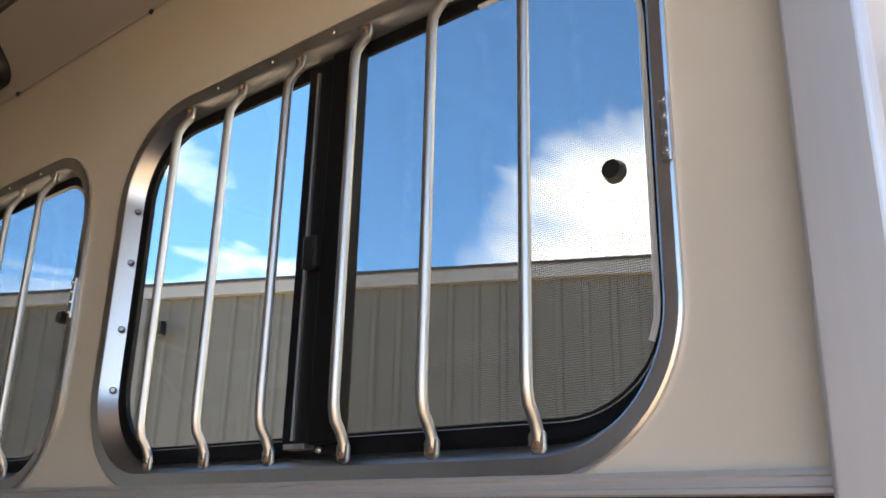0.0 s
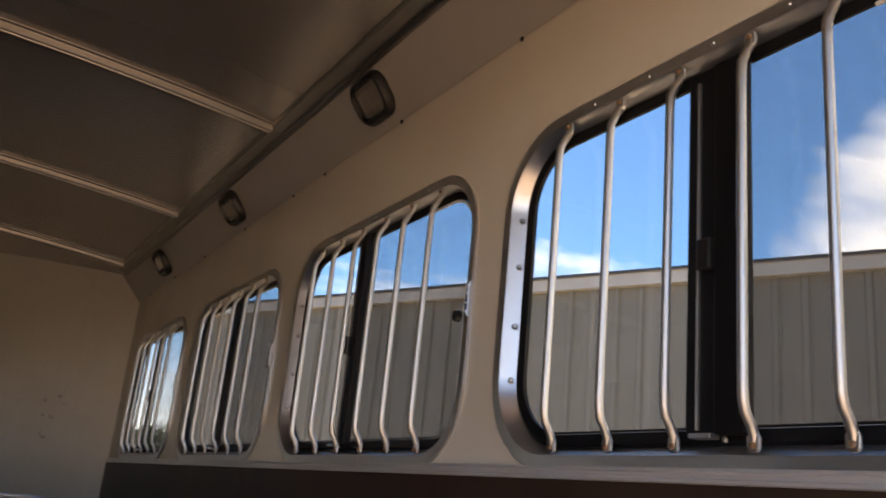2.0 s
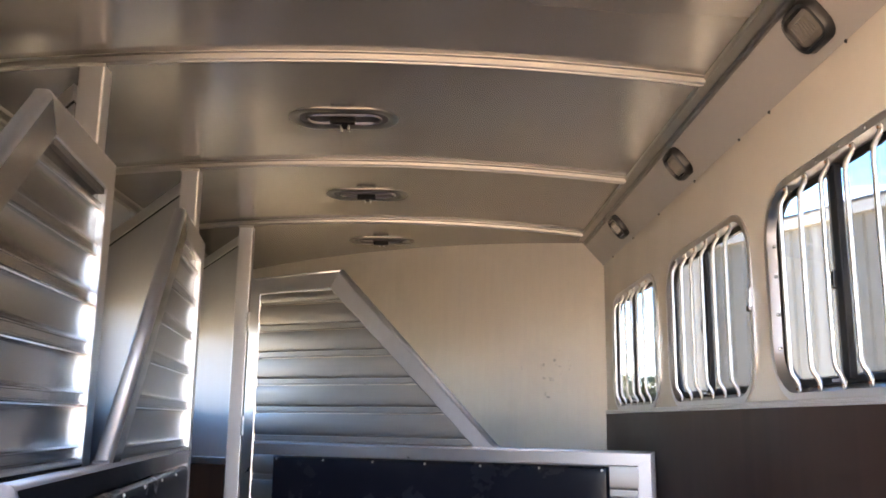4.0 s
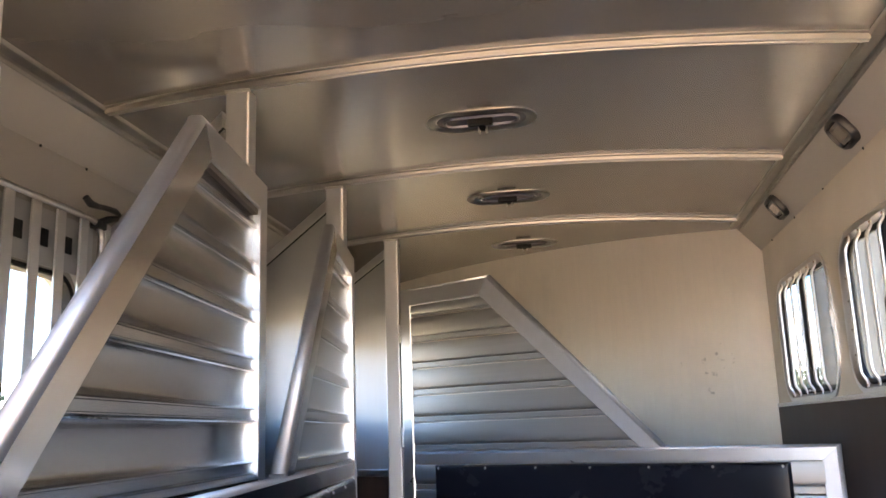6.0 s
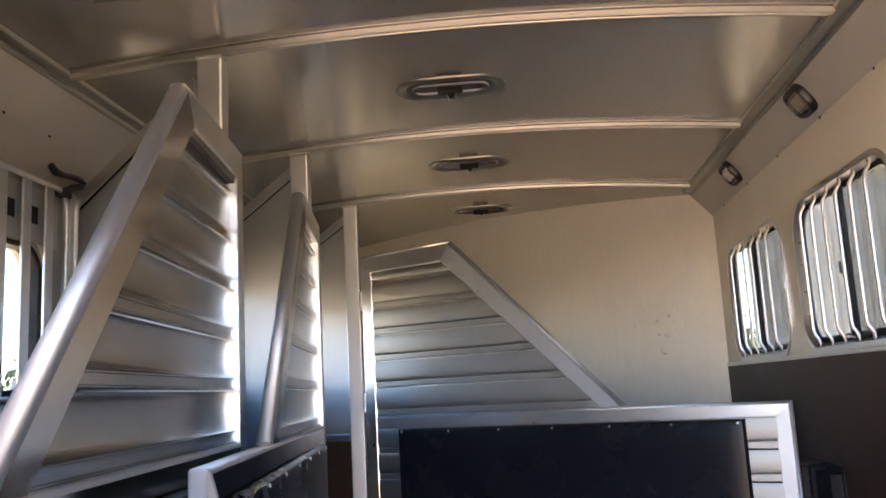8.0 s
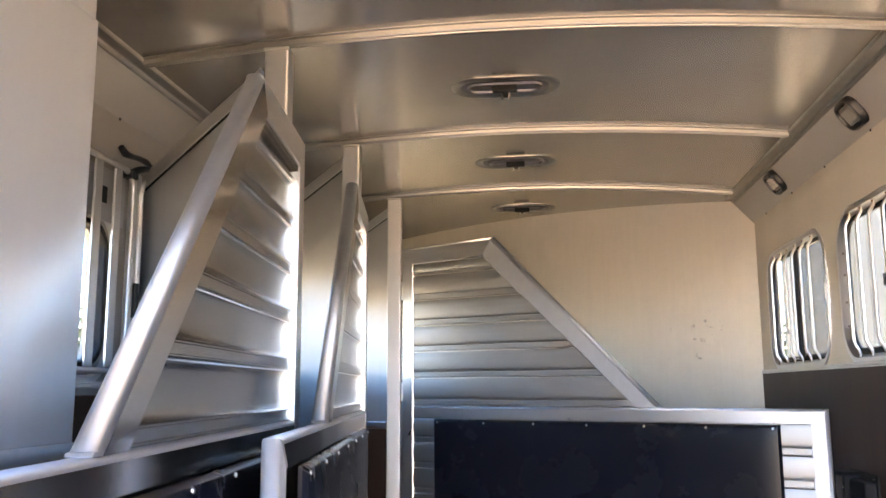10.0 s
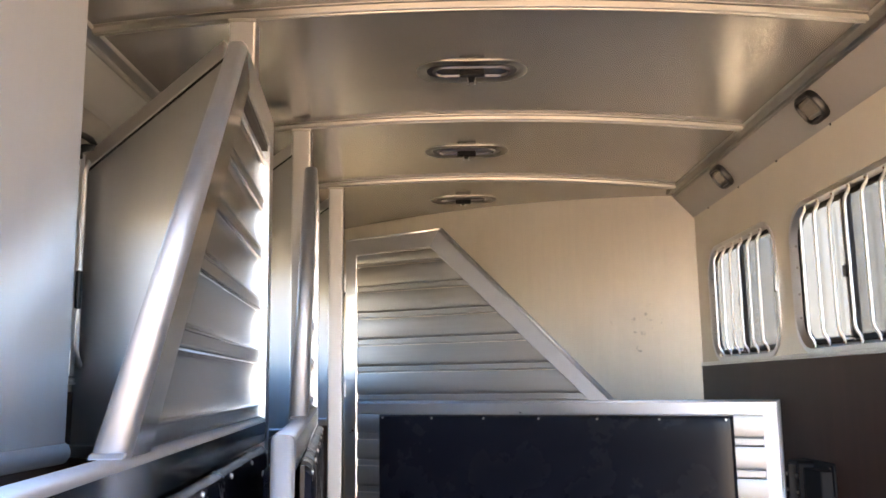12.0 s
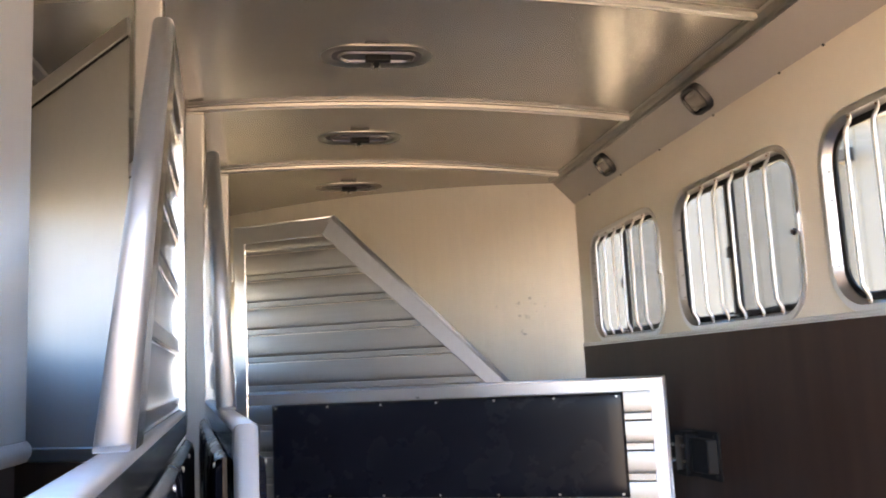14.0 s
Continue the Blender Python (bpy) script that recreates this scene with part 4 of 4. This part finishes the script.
# ---- outdoors ----
def build_outdoors():
    bm = bmesh.new()
    n = 24
    for r0, r1 in ((0.0, 30.0), (30.0, 300.0), (300.0, 2500.0)):
        for k in range(n):
            a0, a1 = math.tau * k / n, math.tau * (k + 1) / n
            p = [(r0 * math.cos(a0), r0 * math.sin(a0)), (r1 * math.cos(a0), r1 * math.sin(a0)), (r1 * math.cos(a1), r1 * math.sin(a1)), (r0 * math.cos(a1), r0 * math.sin(a1))]
            if r0 == 0:
                p = p[1:] + [(0, 0)][:1]
                p = [p[-1], p[0], p[1]]
            bm.faces.new([bm.verts.new((x, y, -0.45)) for x, y in p])
    bmesh.ops.remove_doubles(bm, verts=bm.verts, dist=0.001)
    tagged(part("ground", bm, M_GROUND), "dry straw-coloured grass field around the yard", "ground", kind="structure")
    bm = prism(bmesh.new(), [(-26.0, -45.0), (30.0, -45.0), (30.0, 18.0), (-3.6, 18.0), (-3.6, -1.5), (-26.0, -1.5)], "z", -0.46, -0.44)
    tagged(part("pavement", bm, M_YARD), "dry tan dirt yard under the trailer", "pavement", kind="structure")
    # long shed: its wall runs slightly towards the trailer's nose
    ang = 24.0
    h = empty("metal_shed", pose(9.1, 0, -0.44, 0, 0, ang), "long shed with ribbed tan steel siding and white eave", "building")
    y0, y1, top = -24.0, 15.3, 4.48
    bm = bmesh.new()
    prof = []
    y = y0
    while y < y1:
        prof += [(y, 0.0), (y + 0.20, 0.0), (y + 0.225, -0.035), (y + 0.275, -0.035), (y + 0.30, 0.0)]
        y += 0.305
    lo = [bm.verts.new((x, yy, 0.0)) for yy, x in prof]
    hi = [bm.verts.new((x, yy, top)) for yy, x in prof]
    for i in range(len(prof) - 1):
        bm.faces.new((lo[i], lo[i + 1], hi[i + 1], hi[i]))
    part("wall", bm, M_WALL, h, "ribbed tan siding")
    part("wall", boxed(0.02, 12.0, y1 - 0.06, y1, 0.0, top), M_WALL, h)
    part("eave_trim", boxed(-0.10, 0.06, y0, y1 + 0.05, top, top + 0.15), M_FLASH, h, "white eave flashing", bevel=0.01)
    bm = bmesh.new()
    prism(bm, [(-0.12, top + 0.151), (6.0, top + 0.75), (12.0, top + 0.2), (12.0, top + 0.1), (0.0, top + 0.1)], "y", y0, y1)
    part("roof", bm, M_ROOF, h)
    part("roof_edge", boxed(-0.13, 0.04, y0, y1 + 0.06, top + 0.151, top + 0.185), M_DARKWALL, h, "dark drip edge")
    pipe = part("downpipe", boxed(-0.14, -0.04, 9.71, 9.82, 0.05, top - 0.02), M_PIPE, h, "tan downpipe", bevel=0.015)
    for z in (0.9, 2.4, 3.7):
        part("strap", boxed(-0.145, -0.036, 9.69, 9.84, z, z + 0.03), M_PIPE, pipe)
    m = pose(9.1, 0, -0.44, 0, 0, ang) @ pose(-0.03, 9.50, 4.08)
    lamp = empty("wall_floodlight", m, "small black floodlight on the shed wall below the eave", "floodlight")
    part("bracket", boxed(-0.10, 0.0, -0.02, 0.02, -0.02, 0.02), M_PLASTIC, lamp)
    part("housing", prism(bmesh.new(), [(-0.10, -0.09), (-0.22, -0.07), (-0.24, 0.07), (-0.10, 0.09)], "y", -0.095, 0.095), M_PLASTIC, lamp, "black housing", bevel=0.012)
    part("lens", prism(bmesh.new(), [(-0.11, -0.095), (-0.215, -0.077), (-0.216, -0.083), (-0.11, -0.101)], "y", -0.075, 0.075), M_LENS, lamp, "pale lens")
    return h


def build_far():
    b = empty("tall_building", pose(25.0, 0, -0.45), "tall dark gabled building beyond the shed", "building")
    part("wall", prism(bmesh.new(), [(10.1, 0), (10.1, 11.7), (4.0, 16.0), (-2.0, 11.7), (-2.0, 0)], "x", 0.0, 14.0), M_DARKWALL, b)
    part("roof", prism(bmesh.new(), [(10.4, 11.55), (4.0, 16.1), (4.0, 16.4), (10.5, 11.8)], "x", -0.3, 14.3), M_DARKWALL, b)
    part("roof", prism(bmesh.new(), [(4.0, 16.1), (-2.3, 11.55), (-2.4, 11.8), (4.0, 16.4)], "x", -0.3, 14.3), M_DARKWALL, b)


def build_tree(x, y, height, spread, seed):
    rnd = random.Random(seed)
    tr = empty("tree", pose(x, y, -0.45), "leafy green tree standing beyond the yard", "tree", group="trees beyond the yard")
    bm = bmesh.new()
    tube(bm, [(0, 0, 0), (0.05, 0.02, height * 0.25), (-0.03, 0.05, height * 0.5), (0.0, 0.0, height * 0.8)], [0.16, 0.12, 0.09, 0.03], 8)
    tips = []
    for k in range(9):
        a, h0 = rnd.uniform(0, math.tau), height * rnd.uniform(0.25, 0.6)
        tip = (spread * 0.7 * math.cos(a), spread * 0.7 * math.sin(a), h0 + height * rnd.uniform(0.12, 0.3))
        tips.append(tip)
        tube(bm, [(0, 0, h0), (tip[0] * 0.5, tip[1] * 0.5, h0 * 0.5 + tip[2] * 0.5 + 0.1), tip], [0.06, 0.04, 0.015], 6)
    part("trunk", bm, M_BARK, tr, smooth=True)
    bm = bmesh.new()
    centres = [(Vector(p), spread * 0.38) for p in tips] + [(Vector((0, 0, height * 0.82)), spread * 0.5), (Vector((0, 0, height * 0.62)), spread * 0.6)]
    for c, rad in centres:
        for k in range(240):
            d = Vector((rnd.gauss(0, 1), rnd.gauss(0, 1), rnd.gauss(0, 0.8))).normalized() * rad * rnd.uniform(0.35, 1.15)
            p, n = c + d, Vector((rnd.gauss(0, 1), rnd.gauss(0, 1), rnd.gauss(0, 1))).normalized()
            u = n.orthogonal().normalized() * rnd.uniform(0.06, 0.14)
            w = n.cross(u) * rnd.uniform(0.5, 0.9)
            bm.faces.new([bm.verts.new(p + q) for q in (u, w, -u, -w)])
    part("crown", bm, M_LEAF, tr, "uneven leafy crown")


def build_van():
    v = empty("parked_van", pose(5.3, 20.0, -0.45, 0, 0, 15), "red van parked beyond the shed", "van")
    side = [(-2.2, 0.35), (-2.25, 0.9), (-2.15, 1.15), (-1.5, 1.25), (-0.9, 1.95), (2.1, 2.0), (2.25, 1.8), (2.25, 0.35)]
    part("body", prism(bmesh.new(), side, "y", -0.9, 0.9), M_RED, v, bevel=0.08, segments=3)
    for sy in (-0.905, 0.905):
        part("side_window", prism(bmesh.new(), [(-1.15, 1.3), (-0.75, 1.8), (0.2, 1.83), (0.2, 1.3)], "y", sy - 0.01, sy + 0.01), M_CARGLASS, v)
        for sx in (-1.4, 1.4):
            wheel = part("wheel", tube(bmesh.new(), [(sx, sy - 0.1, 0.34), (sx, sy + 0.02, 0.34)], 0.34, 18), M_TYRE, v)
            part("rim", tube(bmesh.new(), [(sx, sy - 0.11, 0.34), (sx, sy + 0.03, 0.34)], 0.2, 14), M_STEEL, wheel)


build_floor()
build_walls()
build_ceiling()
build_roof()
build_bows()
build_rear()
for i, y in enumerate(WIN_Y):
    build_window(i + 1, y)
for i, y in enumerate(LEFT_WIN):
    build_left_window(i + 5, y)
for x, y in zip((-1.844, -1.858, -1.858), BOW_Y[1:]):
    build_post(x, y + 0.01)
    build_partition(y + 0.01)
build_tack_wall()
build_divider(pose(-1.776, 1.50, 0, 0, 0, -84.7), "aluminium stall divider swung open along the wall, with louvred head panel", 1.765, M_RAIL, True)
build_divider(pose(-1.812, 2.55, 0, 0, 0, -82.3), "aluminium stall divider swung open, with louvred head panel and black padding", 1.765, M_RAIL)
build_divider(pose(-1.788, 3.432, 0, 0, 0, -25.7), "aluminium stall divider closed across the trailer, with black padding", 1.765, M_FRAME)
for y in (2.033, 3.038, 4.065):
    build_vent(y)
for y in (1.025, 2.08, 3.06):
    build_lamp(y)
build_catch(2.372)
build_outdoors()
build_far()
for i, (x, y, h, w) in enumerate(((8.2, 33.0, 4.2, 1.8), (10.5, 36.0, 4.4, 2.0), (6.4, 36.0, 3.9, 1.7), (-14.0, 24.0, 4.6, 2.2), (-19.0, 20.0, 5.0, 2.4), (-24.0, 14.0, 5.2, 2.6))):
    build_tree(x, y, h, w, 11 + i)
build_van()
